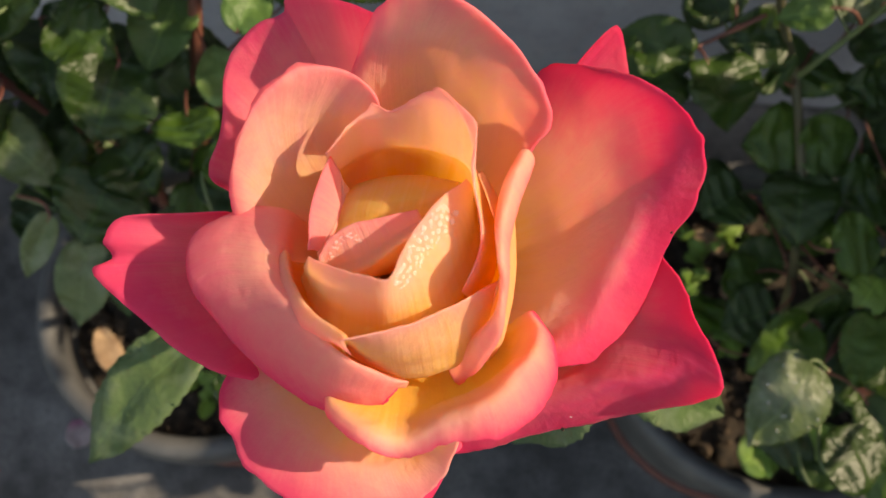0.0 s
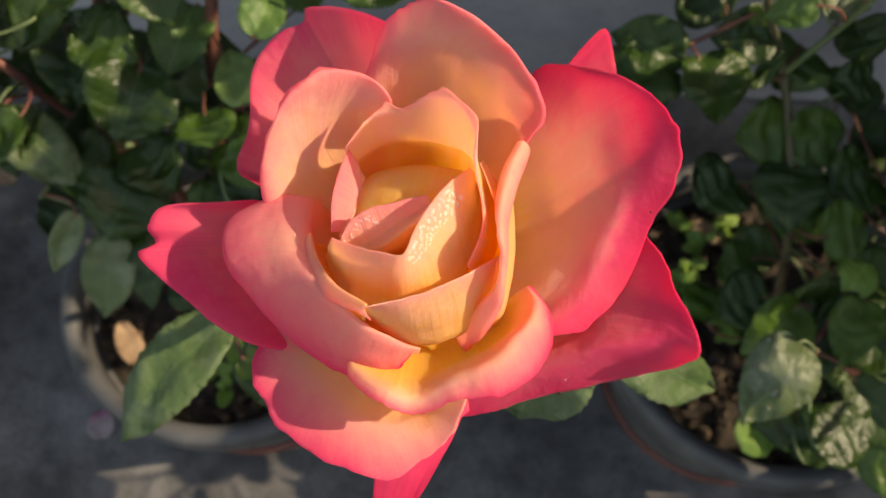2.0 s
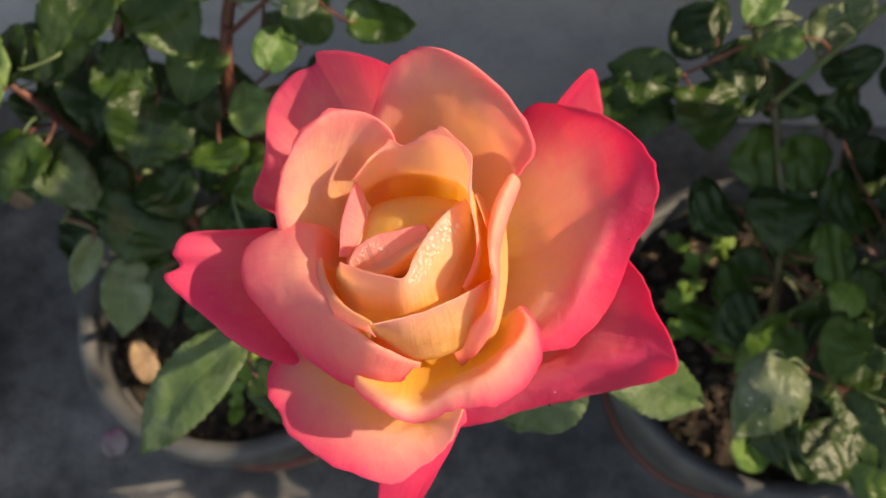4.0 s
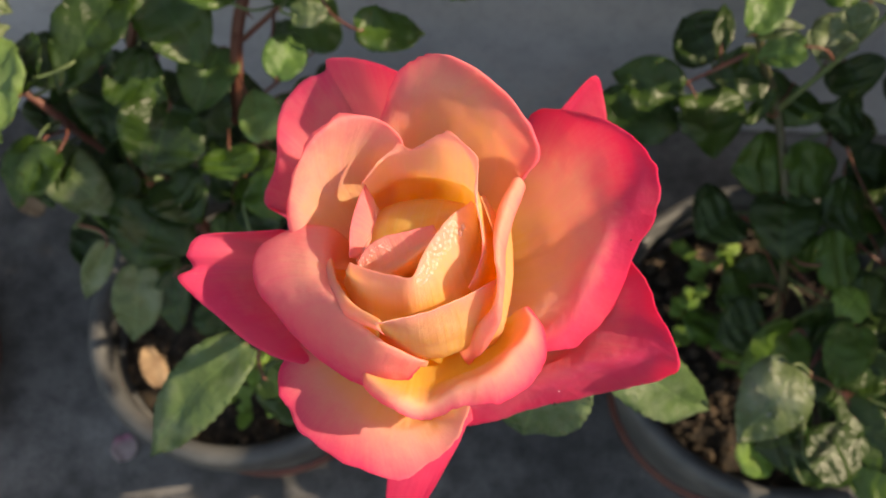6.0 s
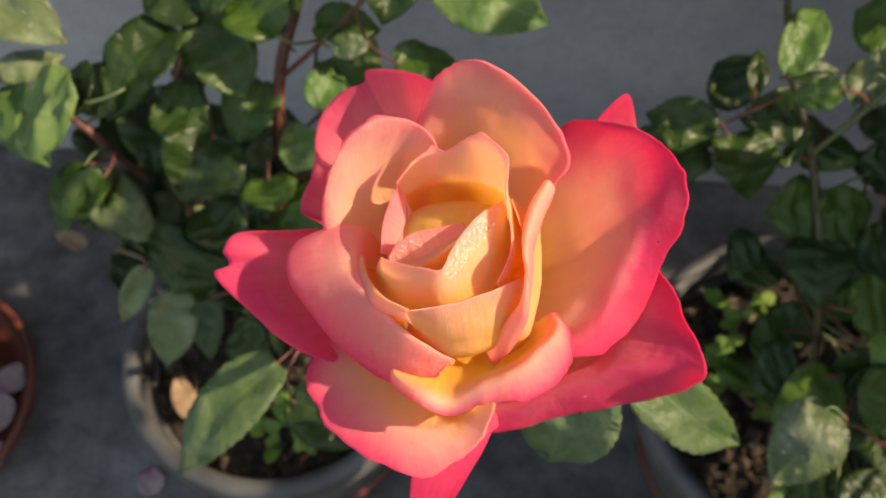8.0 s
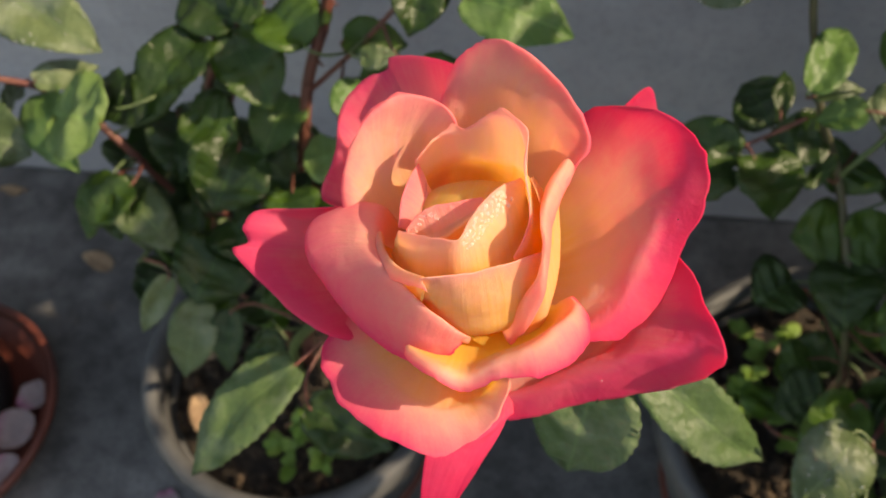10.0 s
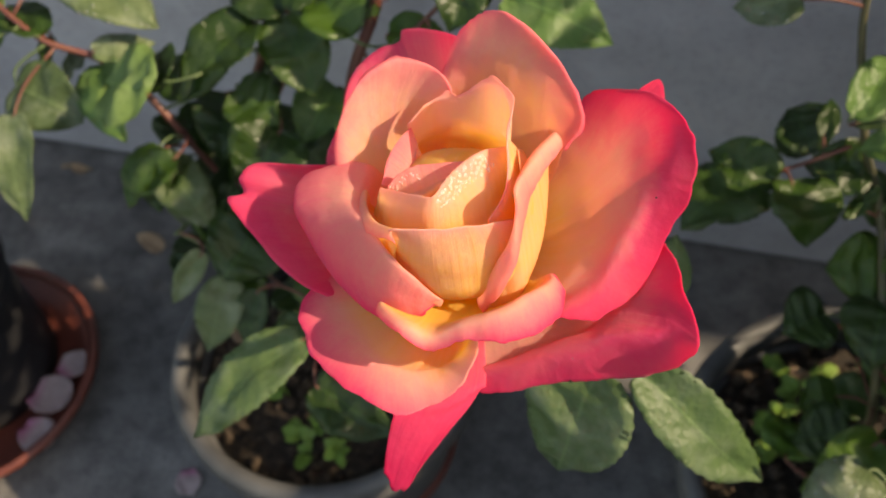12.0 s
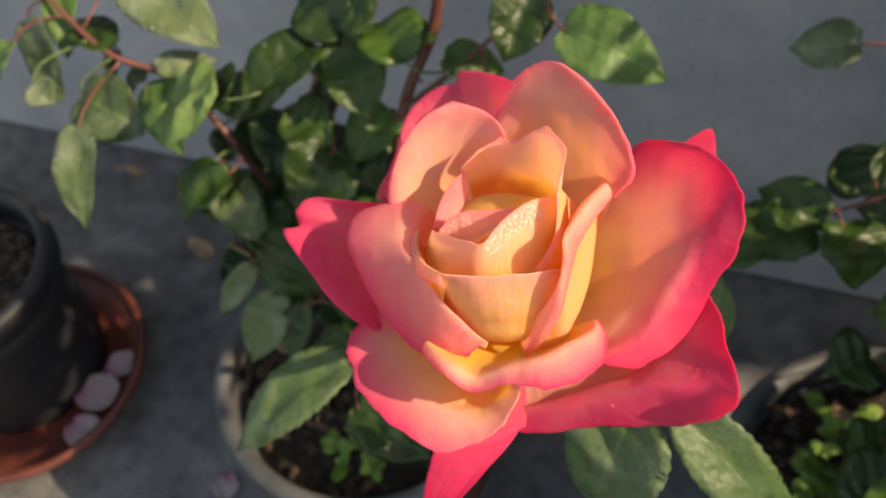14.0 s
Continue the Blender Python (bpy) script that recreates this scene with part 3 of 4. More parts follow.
def shade_crown(plant, count, seed):
    """Leaves added to the bush out of view, to shade the floor, pots and lower leaves."""
    rnd = random.Random(seed)
    done = bmesh.new()
    uv = done.loops.layers.uv.new("blush")
    keep = bpy.data.meshes.new("shade_crown")
    k = 0
    while k < count:
        p = Vector((rnd.uniform(0.33, 0.52), rnd.uniform(-0.14, 0.47), rnd.uniform(0.15, 0.86)))
        q = p - Vector((0.42, 0.22, 0.50))
        outside = math.sqrt((q.x / 0.11) ** 2 + (q.y / 0.34) ** 2 + (q.z / 0.38) ** 2) > 1
        # left empty so that sun reaches the bloom, pot rims and some leaves
        gap = p.y < 0.18 and p.z > 0.34 + 0.75 * p.x or p.y < 0.27 and p.z > 0.41 + 0.75 * p.x or p.z > 0.76 and p.y < 0.33 or 0.05 < p.y < 0.19 and p.z > 0.26 and not (p.y > 0.09 and 0.168 < p.z - 0.73 * p.x < 0.225) or 0.155 < p.y < 0.25 and 0.245 < p.z - 0.73 * p.x < 0.32 or 0.30 < p.y < 0.375 and p.z < 0.40 or 0.29 < p.y < 0.38 and 0.45 < p.z < 0.60
        if outside or gap or 0.27 < p.y < 0.385 and p.z > 0.62 and rnd.random() < (0.85 if p.z > 0.7 else 0.5):
            continue
        d = Vector((rnd.uniform(-1, 1), rnd.uniform(-1, 1), rnd.uniform(-0.7, 0.4))).normalized() * rnd.uniform(0.035, 0.055)
        one = leaf_mesh(p - plant.location, p + d - plant.location, rnd.uniform(26, 38), 500 + k, 10, 4)
        one.to_mesh(keep)
        one.free()
        done.from_mesh(keep)
        k += 1
    bpy.data.meshes.remove(keep)
    return tagged(part("foliage", done, LEAF, plant), kind="stuff")


shade_crown(bush_2, 780, 5)


def undergrowth(plant, count, seed, low, high, avoid):
    """Smaller leaves lower down, among the stems."""
    rnd = random.Random(seed)
    for _ in range(count):
        p = Vector([rnd.uniform(a, c) for a, c in zip(low, high)])
        if avoid(p):
            continue
        a = rnd.uniform(0, math.tau)
        d = Vector((math.cos(a), math.sin(a), rnd.uniform(-0.5, 0.1))) * rnd.uniform(0.026, 0.042)
        leaf(plant, p, p + d, rnd.uniform(20, 32), LEAF)


undergrowth(bush, 60, 11, (-0.20, 0.235, 0.19), (-0.02, 0.36, 0.33), lambda p: p.y < 0.22 or p.x > -0.03 and p.z > 0.3)
undergrowth(bush_2, 60, 12, (0.19, 0.12, 0.19), (0.36, 0.34, 0.30), lambda p: p.x < 0.245 and p.y > 0.21 or p.y < 0.17 and p.x < 0.22)

# ---- the rose ----
BLOOM = Vector((0.025, 0.090, 0.500))
CORE = Vector((8, 28, 0))
AXIS = Vector((-0.03, -0.36, 0.93)).normalized()
hip = turned([(0.0005, -0.012), (0.0035, -0.010), (0.006, -0.004), (0.0085, 0.003), (0.009, 0.006), (0.0005, 0.007)], 24)
bmesh.ops.transform(hip, matrix=Matrix.Translation(CORE * 0.001) @ AXIS.to_track_quat("Z", "Y").to_matrix().to_4x4(), verts=hip.verts)
rose = part("bloom", hip, STEM, bush, "large open bloom, yellow heart, peach and crimson petals")
rose.location = BLOOM - bush.location


def petal(rim, near=(0.3, 0.9), far=(0.8, 1.0), red=(0.1, 0.8), foot=6.0, wave=0.9, edge=1.0, cols=56, rows=32, ruffle=0.6):
    """One petal. rim: millimetres from BLOOM along its free edge; near and far: height along the bloom's axis and distance from it, as shares
    of the rim's, that the petal passes on its way out; red: the blush at its base and rim; foot: the radius at which it starts."""
    line = smooth_line(rim, cols)
    mid = sum(line, Vector()) / cols
    seed = (mid.x * 1.7 + mid.y * 0.9 + mid.z) * 0.31
    grid = []
    for i in range(rows):
        v = i / (rows - 1)
        row = []
        for j, r in enumerate(line):
            rel = r - CORE
            ax = rel.dot(AXIS)
            rad = rel - AXIS * ax
            a = CORE + rad.normalized() * foot
            b = CORE + AXIS * (ax * near[0]) + rad * near[1]
            c = CORE + AXIS * (ax * far[0]) + rad * far[1]
            p = a * (1 - v) ** 3 + b * (3 * v * (1 - v) ** 2) + c * (3 * v * v * (1 - v)) + r * v ** 3
            k = wave * math.sin(math.pi * v) ** 0.7
            p = p + AXIS * (k * noise.noise(p * 0.07 + Vector((seed, 0, 0)))) + rad.normalized() * (k * noise.noise(p * 0.1 + Vector((0, seed, 0))))
            p = p + rad.normalized() * (0.28 * k * noise.noise(p * 0.28 + Vector((seed, 5, 0))))
            p = p + (rad.normalized() + AXIS) * (0.5 * v * (1.2 - v) * noise.noise((j * 0.24 + seed, v * 1.3, 17)))
            k2 = ruffle * v ** 5
            p = p + AXIS * (k2 * (noise.noise((j * 0.11, seed, 0)) + 0.5 * noise.noise((j * 0.3, seed, 3)) + 0.45 * noise.noise((j * 0.75, seed, 9)))) + rad.normalized() * (k2 * (0.6 * noise.noise((j * 0.3, seed, 7)) + 0.45 * noise.noise((j * 0.75, seed, 13))))
            row.append(p * 0.001)
        grid.append(row)
    blush = lambda u, v: (u + seed, red[0] + (red[1] - red[0]) * v ** edge)
    return part("petal", sheet(grid, blush, 0.00028), PETAL, rose)


def through_rows(rows, red=(0.1, 0.4), foot=5.0, wave=0.7, edge=1.0, cols=48, steps=36, ruffle=0.3, notch=1.15, flush=0.0):
    """A petal that passes through several lines across it, from low on its body to its free rim."""
    lines = [smooth_line(r, cols) for r in rows]
    mid = sum(lines[-1], Vector()) / cols
    seed = (mid.x * 1.7 + mid.y * 0.9 + mid.z) * 0.31
    reach = sum((a - b).length for a, b in zip(lines[-1], lines[-1][1:])) / 85
    columns = []
    for j in range(cols):
        first = lines[0][j] - CORE
        rad = first - AXIS * first.dot(AXIS)
        start = CORE + rad.normalized() * foot
        col = smooth_line([start] + [l[j] for l in lines], steps)
        out = (col[-1] - col[-3]).normalized()
        for i, p in enumerate(col):
            k = wave * max(0.0, math.sin(math.pi * i / (steps - 1))) ** 0.7
            p = p + rad.normalized() * (0.3 * k * noise.noise(p * 0.28 + Vector((seed, 5, 0))))
            v = i / (steps - 1)
            p = p + (rad.normalized() + AXIS * 0.6) * (0.32 * v * (1.2 - v) * noise.noise((j * 0.24 + seed, v * 1.3, 17)))
            k2 = ruffle * v ** 5
            f = j / cols * reach
            p = p + AXIS * (k2 * (noise.noise((f * 7, seed, 0)) + 0.8 * noise.noise((f * 16, seed, 3)) + 0.5 * noise.noise((f * 38, seed, 9))))
            p = p + out * (notch * v ** 7 * (0.8 * noise.noise((f * 9, seed, 21)) + 0.8 * noise.noise((f * 21, seed, 23)) + 0.5 * noise.noise((f * 47, seed, 27))))
            col[i] = p + rad.normalized() * (k * noise.noise(p * 0.1 + Vector((0, seed, 0)))) + AXIS * (k * noise.noise(p * 0.07 + Vector((seed, 0, 0))))
        columns.append(col)
    grid = [[columns[j][i] * 0.001 for j in range(cols)] for i in range(steps)]
    part("petal", sheet(grid, lambda u, v: (u + seed, red[0] + (red[1] - red[0]) * v ** edge + flush * v * max(0.0, 2 * u - 0.9)), 0.00028), PETAL, rose)
    return grid


# outer petals
petal([(-20, -10, 16), (-34, -8, 21), (-48, 1, 26), (-57, 8, 29), (-54, 12, 28), (-55, 14, 32), (-52, 19, 33), (-40, 20, 34), (-30, 20, 36)], (0.3, 0.45), (0.85, 0.75), (0.2, 0.78), edge=1.2)
petal([(-25, 25, 16), (-34, 35, 13), (-43, 43, 9), (-37, 47, 25), (-37, 60, 30), (-31, 68, 34), (-24, 70, 37), (-23, 72, 40), (-12, 68, 45), (-1, 60, 50)], (0.4, 0.6), (0.85, 0.8), (0.2, 0.68))
petal([(34, 54, 22), (44, 68, 26), (51, 77, 27), (54, 79, 26), (56, 75, 23), (57, 66, 18), (50, 52, 14)], (0.4, 0.6), (0.85, 0.8), (0.4, 1.0), ruffle=0.2)
# this one comes out from under the wide petal, and its lower flank hangs down from a crest
through_rows([
    [(40, 12, 4), (40, 8, 4), (38, 2, 4), (34, -2, 3), (29, -6, 2), (20, -10, 0), (12, -11, 0)],
    [(52, 18, 15), (54, 10, 15), (52, 3, 14.5), (46, -3, 13), (38, -6, 10), (28, -10, 4), (18, -13, 0), (10, -13, -1)],
    [(58, 20, 21), (62, 10, 22.5), (63, 2, 22), (62, -4.5, 21), (52, -7.5, 15.5), (42, -10, 9.8), (32, -12.5, 5), (22, -15, 0), (12, -15, -3)],
    [(60, 22, 24), (64, 15, 26), (67, 5, 26.5), (71, -4, 25.5), (72, -9.3, 23.5), (68, -9, 12), (60.8, -9, 4), (52, -11, 3), (42.8, -13, 1.9), (34, -15, -1), (25, -17.5, -3), (17, -18.5, -5), (10, -17, -6)]], (0.26, 0.9), wave=0.8, edge=1.2, cols=80, steps=40, ruffle=0.5, notch=0.9)
through_rows([
    [(1, -18, 3), (8, -20, 2), (15, -18, 1), (20, -14, 0)],
    [(-1, -29, 2), (5, -31, -1), (11, -28, -2), (19, -19, -3)],
    [(-2, -37, -5), (2, -39, -8), (7, -37, -8), (12, -33, -6)],
    [(-2, -43, -12), (0.5, -46, -15.5), (4.5, -45, -15), (7, -41, -11)]], (0.55, 0.98), wave=0.8, cols=40, ruffle=0.9, notch=1.6)
through_rows([
    [(-12, 8, 14), (-14, -3, 14), (-11, -11, 13), (-4, -16, 12), (5, -17, 11), (12, -15, 12), (16, -10, 14)],
    [(-21, 2, 17), (-23, -8, 17), (-20, -16, 17), (-12, -23, 17), (-1, -26, 15.5), (8, -25, 15), (14, -21, 17), (17, -14, 20)],
    [(-27, -2, 17), (-30, -12, 17.5), (-28, -20, 18), (-23, -27, 18), (-13, -34, 19), (1, -38, 16.5), (9, -34, 14), (16, -28, 16), (19, -21, 22), (18, -14, 24)]], (0.1, 0.76), wave=0.7, edge=1.9, cols=64, ruffle=0.7, notch=0.9, flush=-0.5)
# the wide petal climbs steeply, then flattens out over a shoulder
through_rows([
    [(22, 42, 16), (28, 39, 18), (32, 32, 19), (33, 24, 18), (33, 15, 15), (31, 7, 13), (29, 2, 12)],
    [(28, 46, 25), (36, 43, 30), (43, 35, 33.5), (45, 26, 31), (44, 16, 24), (40, 7, 18), (33, -1, 15)],
    [(30, 49, 31), (39, 47, 39), (49, 39, 45.5), (52.5, 29, 42), (51, 18, 31.5), (45, 7, 21), (35, -2, 17.5)],
    [(31, 51, 35), (36, 55, 39), (44, 49, 48), (51, 42, 55), (56, 36, 54), (58, 30, 50), (58, 25, 42), (56, 20, 32), (52, 11, 23.5), (46, 2, 20), (40, -2, 19), (36, -3, 18.5)],
    [(31, 52, 36), (35, 57, 39), (45, 50.5, 48.5), (53, 42, 56), (60, 34, 56.5), (64, 29, 51), (64.5, 25, 41), (61.5, 20, 29.5), (57.5, 10, 20.5), (49, -0.5, 18), (42, -3.5, 18), (36, -4, 18.5)]], (0.02, 0.91), wave=0.9, edge=1.1, cols=80, steps=44, ruffle=0.4, notch=0.8)
# middle petals
through_rows([
    [(-6, 38, 24), (-2, 44, 25), (6, 47, 26), (15, 46, 26), (23, 41, 25), (27, 34, 24)],
    [(-8, 41, 36), (-3, 47, 42), (5, 50, 49), (15, 50, 50), (26, 45, 44), (30, 36, 34)],
    [(-9, 42, 38), (-5.5, 48, 45), (0, 52.5, 56), (5, 52.5, 63), (11, 51.5, 66.5), (18, 50.5, 63.6), (26, 48, 56.5), (32, 43, 50), (34, 39, 44), (31, 35.5, 38.5)],
    [(-9.2, 42.5, 38), (-6, 49.5, 45.5), (-0.8, 55, 58), (4, 54, 64), (10, 52.6, 67.6), (17, 51.8, 64.6), (26, 49.4, 57), (33.5, 43.5, 50), (35.5, 39.5, 43.5), (31.5, 35.5, 38)]], (0.16, 0.64), wave=0.8, edge=1.8, cols=72, steps=40, ruffle=0.5)
through_rows([
    [(-14, 16, 24), (-16, 22, 25), (-14, 29, 26), (-9, 34, 27), (-2, 35, 27)],
    [(-20, 15, 34), (-22, 22, 38), (-19, 30, 43), (-11, 36, 44), (0, 35, 43)],
    [(-24, 15, 34), (-26, 18.5, 41), (-25.5, 23, 49), (-21.5, 30, 56.5), (-15, 36.5, 59), (-7, 39.5, 57), (-1, 37, 55), (1.5, 33.5, 51)],
    [(-26.5, 15, 33), (-27.5, 18, 40), (-26.8, 23, 48.5), (-23, 31, 57), (-16, 38.5, 60), (-7.5, 41, 57.5), (-0.5, 37.8, 55.2), (2, 33.5, 51)]], (0.16, 0.60), wave=0.6, edge=1.9, cols=64, steps=40, ruffle=0.5)
# the broad petal beside the bud lies almost flat against it
through_rows([
    [(-12, 22, 25), (-15, 13, 27), (-14, 5, 29), (-11, -2, 30), (-6, -7, 30), (0, -10, 28), (4, -10, 26), (8, -9, 24)],
    [(-17, 20, 38), (-17.2, 11, 40.5), (-15.8, 3.4, 43), (-11.8, -3.8, 46), (-7, -9.4, 48), (-1.6, -12.6, 44), (4.6, -12.8, 36), (9, -11.8, 30)],
    [(-24, 20, 39), (-28, 13, 40), (-26, 4.5, 41.5), (-20.5, -3.4, 41), (-13, -10, 40), (-5, -14.6, 36), (2.8, -15, 31.4), (7.6, -12.2, 30)],
    [(-26.5, 20, 37.5), (-34, 14, 38), (-33.4, 4.6, 39), (-27.4, -2, 37), (-19.4, -8.8, 32.8), (-8.2, -15, 28.6), (-1, -17, 27.2), (4, -15.4, 28.2), (7.6, -12.2, 30)],
    [(-27, 20, 36.5), (-35.5, 13.5, 36.4), (-34.6, 3.6, 37), (-28.8, -3, 34), (-21, -10, 29.4), (-9.5, -16.6, 25.4), (-1.6, -18, 25.6), (2.6, -16.8, 26.8), (5.8, -14.6, 28.4), (7.8, -12.2, 30)]], (0.16, 0.72), wave=0.6, edge=1.2, cols=72, steps=44, ruffle=1.0, notch=1.2)
through_rows([
    [(-5, -8, 24), (-1, -10, 24), (4, -11.5, 23.5), (9, -12, 23.5), (15, -11, 24), (21, -9, 24), (25, -5, 24), (27, 0, 22), (27, 5, 20)],
    [(-6.6, -11.5, 27.5), (-3, -15.6, 29), (3, -18.6, 30), (9, -19.4, 29.5), (16, -16.4, 31), (23.6, -13, 33), (29.4, -7, 31.6), (31.6, -0.6, 26.6), (31, 5.5, 21)],
    [(-7, -13, 28.4), (-4.4, -18, 32), (2.5, -22.4, 34.6), (9, -23.4, 32.6), (16.6, -19.6, 35.6), (25, -16, 38.2), (32, -8, 35.6), (34.4, 0, 29.4), (33, 6.6, 21.6)],
    [(-7.2, -13.8, 28.2), (-5, -19.4, 32), (2, -24.6, 35), (9, -25.6, 32), (17, -22.6, 35.6), (27, -19.8, 37.4), (34.6, -11.4, 34.2), (36.8, -1.4, 27.8), (33.8, 7.2, 21)],
    [(-7.4, -14.4, 28), (-5.4, -20.4, 31.6), (2, -25.8, 34.2), (9.5, -26.8, 30.8), (17.2, -24.6, 34), (28, -22.8, 34.8), (36.2, -14.2, 31.2), (38.4, -2.2, 25.4), (34.4, 7.6, 20.4)]], (-0.08, 0.64), wave=0.5, edge=1.7, cols=96, steps=48, ruffle=0.7, notch=0.9, flush=0.22)
# inner petals: the tall one behind the heart has a crease, and its end folds round in front
through_rows([
    [(-10, 28, 24), (1, 34, 25), (9, 34.5, 26), (17, 31, 26), (23, 22, 27), (24, 12, 28), (20, 4, 28)],
    [(-11, 28.5, 35), (0, 35.6, 36), (10, 36, 37.5), (19, 31, 40), (24, 21, 41), (24.5, 11, 41), (20.5, 2, 40)],
    [(-9.6, 27, 41), (-1, 30.6, 45), (6, 30.5, 48), (13, 28, 51), (18.5, 23, 54), (20.5, 16.5, 54), (22, 9, 51.5), (21.5, 4.5, 47), (19.5, 0.5, 44.5)],
    [(-9, 27.2, 47), (-2.4, 32, 52), (4.5, 32.3, 54), (10.5, 32, 59), (16, 28, 64), (19, 23, 62), (19.6, 16.5, 59.5), (21.3, 8.5, 56.8), (20.8, 3.6, 51), (18.8, -0.4, 48)],
    [(-9, 27, 49.4), (-5.6, 29.8, 52.6), (-0.6, 35, 54.6), (3, 33, 55.4), (7.5, 33.4, 59.6), (12.3, 32.6, 64), (15.8, 28.4, 66.6), (19.4, 24.2, 66.4), (18.8, 18, 61.8), (21, 9, 59.8), (20.8, 4.5, 54), (18.4, -0.8, 50)]], (0.02, 0.4), wave=0.25, edge=1.8, cols=84, steps=48, ruffle=0.35)
through_rows([
    [(22, 28, 26), (25.5, 20, 27), (27, 12, 27), (26, 5, 26), (23, -1, 24)],
    [(21.5, 27, 44), (25, 19, 46), (26.8, 11, 46), (26.5, 4.5, 43), (24, -1.5, 38)],
    [(20.4, 24, 49), (22.2, 17.5, 52.5), (23.6, 10.5, 55.5), (25, 4, 55.5), (24.2, -1, 49)]], (-0.04, 0.22), wave=0.3, edge=1.6, cols=40, steps=36)
# the petal whose rim rolls outwards in a long curl
through_rows([
    [(27, 29, 22), (28.5, 19, 22), (28.5, 10, 22), (27.5, 4, 21), (26, -1, 20), (22.5, -4, 18), (17.5, -5.5, 18)],
    [(28, 29, 40), (27.6, 19, 43), (27, 10, 45), (26.4, 4, 44), (25.2, -0.5, 39), (21.6, -3.6, 31), (17, -5.6, 23)],
    [(29, 29, 49), (26.2, 20, 51.4), (24.9, 12, 53), (24.8, 3.4, 57), (25.2, 0, 54), (24.6, -3.6, 48), (21, -4.8, 37), (16.8, -6, 25)],
    [(28.6, 28, 52), (25, 19, 53.6), (23.8, 11, 55.4), (23.8, 1.8, 61), (24.8, -1, 56), (24.2, -4.6, 50), (20.4, -6, 38), (16.4, -6.6, 25.8)],
    [(29.8, 27.8, 52.8), (26.6, 18.4, 54.6), (25, 10, 56.8), (24.8, 0.6, 61.4), (25.2, -2.2, 56), (24.8, -5.4, 49.6), (20.6, -7.6, 37.6), (16.8, -8.4, 26.4)],
    [(31, 27.4, 51), (27.8, 17.6, 52.8), (26.2, 9.4, 54), (26, 1, 57.4), (26, -2.4, 52.4), (25.6, -6.2, 45.4), (21.8, -9.2, 35.4), (17.8, -10.4, 27)],
    [(31.4, 27.2, 48.6), (28.4, 17.2, 49.6), (26.8, 9.6, 50), (26.6, 2, 51), (26.4, -1.8, 47), (25.8, -6, 41), (22.4, -9.8, 32), (18.8, -11, 26)]], (0.1, 0.48), wave=0.35, edge=1.5, cols=72, steps=56, ruffle=0.3)
# the rim that folds over at the front of the bud: a narrow rolled band, then a wide plain face
through_rows([
    [(-14, 12, 30), (-12, 3, 31), (-8, -4, 33), (-2, -8, 34)],
    [(-15.5, 10, 39), (-13.4, 3, 41.6), (-8, -5.4, 47), (-1, -11, 53)],
    [(-15.8, 9.6, 41.6), (-13.6, 3, 44), (-8, -6, 50.2), (-0.6, -13, 58.4)],
    [(-16.6, 8.8, 41.6), (-14.8, 2, 44), (-9.2, -7, 49.8), (-0.9, -14, 58)],
    [(-17.2, 8.2, 40.2), (-15.4, 1.2, 42.6), (-9.8, -7.8, 48.2), (0.2, -15.2, 55.8)]], (0.02, 0.46), wave=0.2, edge=1.6, cols=48, steps=44)
through_rows([
    [(-8, 0, 28), (0, -5.6, 26), (8, -8, 25), (15, -7, 25), (21, -3.4, 26), (25.6, 3, 28)],
    [(-6, -5.4, 42), (-0.6, -9.6, 42), (7, -11.4, 40), (15, -9.2, 39.5), (22, -4, 39), (26.4, 3, 38)],
    [(-2.6, -11, 52), (1.4, -12, 53), (7, -11.6, 51.5), (14, -8, 49.5), (21, -2.5, 47.4), (26, 3, 45.5)],
    [(-1.6, -14.2, 59.6), (1.6, -13, 59.2), (7, -10.8, 57.6), (13, -7.6, 55.6), (19, -3, 52.8), (25.4, 2.6, 49)]], (0.03, 0.36), wave=0.4, edge=2.0, cols=64, steps=44, ruffle=0.25, notch=0.5)
# the heart: a closed bud with a dewy lip, two little lobes and a dome behind them
heart = through_rows([
    [(-11, 6, 34), (-7, -2, 35), (-1, -6.5, 36), (6, -7, 37), (13, -4, 37), (18, 2, 38), (21, 10, 40), (20, 18, 42)],
    [(-11.5, 5, 43), (-7, -1.6, 45), (-1, -5.6, 47), (5.5, -6.8, 48.4), (12, -3, 48.6), (16.5, 3.5, 48.6), (19.6, 11, 49), (19.8, 18.6, 49.4)],
    [(-10.6, 4.8, 47.4), (-6, -0.4, 50.4), (-0.6, -3.4, 53.6), (5.4, -5, 55), (10.4, -0.2, 55.2), (14.6, 6.4, 55), (18, 13.4, 54), (19.4, 19.6, 52.4)],
    [(-9.8, 5, 49.6), (-5, 1.8, 53), (0, -0.8, 56.2), (5.4, -2.4, 58.6), (7.4, 1.8, 59.4), (9.6, 6.4, 59.8), (13.6, 13, 58.6), (18.2, 20.4, 53.6)]], (0.04, 0.34), wave=0.12, edge=2.0, cols=72, steps=44, ruffle=0.15, notch=0.3)
through_rows([
    [(-8, 9, 40), (-5.5, 13, 40), (-4, 18, 40), (-4.5, 24, 40)],
    [(-9, 8, 45.4), (-7, 13.5, 45.6), (-6, 19.5, 45), (-6.4, 25.6, 44.4)],
    [(-10.4, 7, 47.8), (-10.6, 13.6, 49.4), (-9.8, 20.6, 49.4), (-8.2, 27.4, 47.4)]], (0.12, 0.5), wave=0.1, cols=32, ruffle=0.15, notch=0.25)
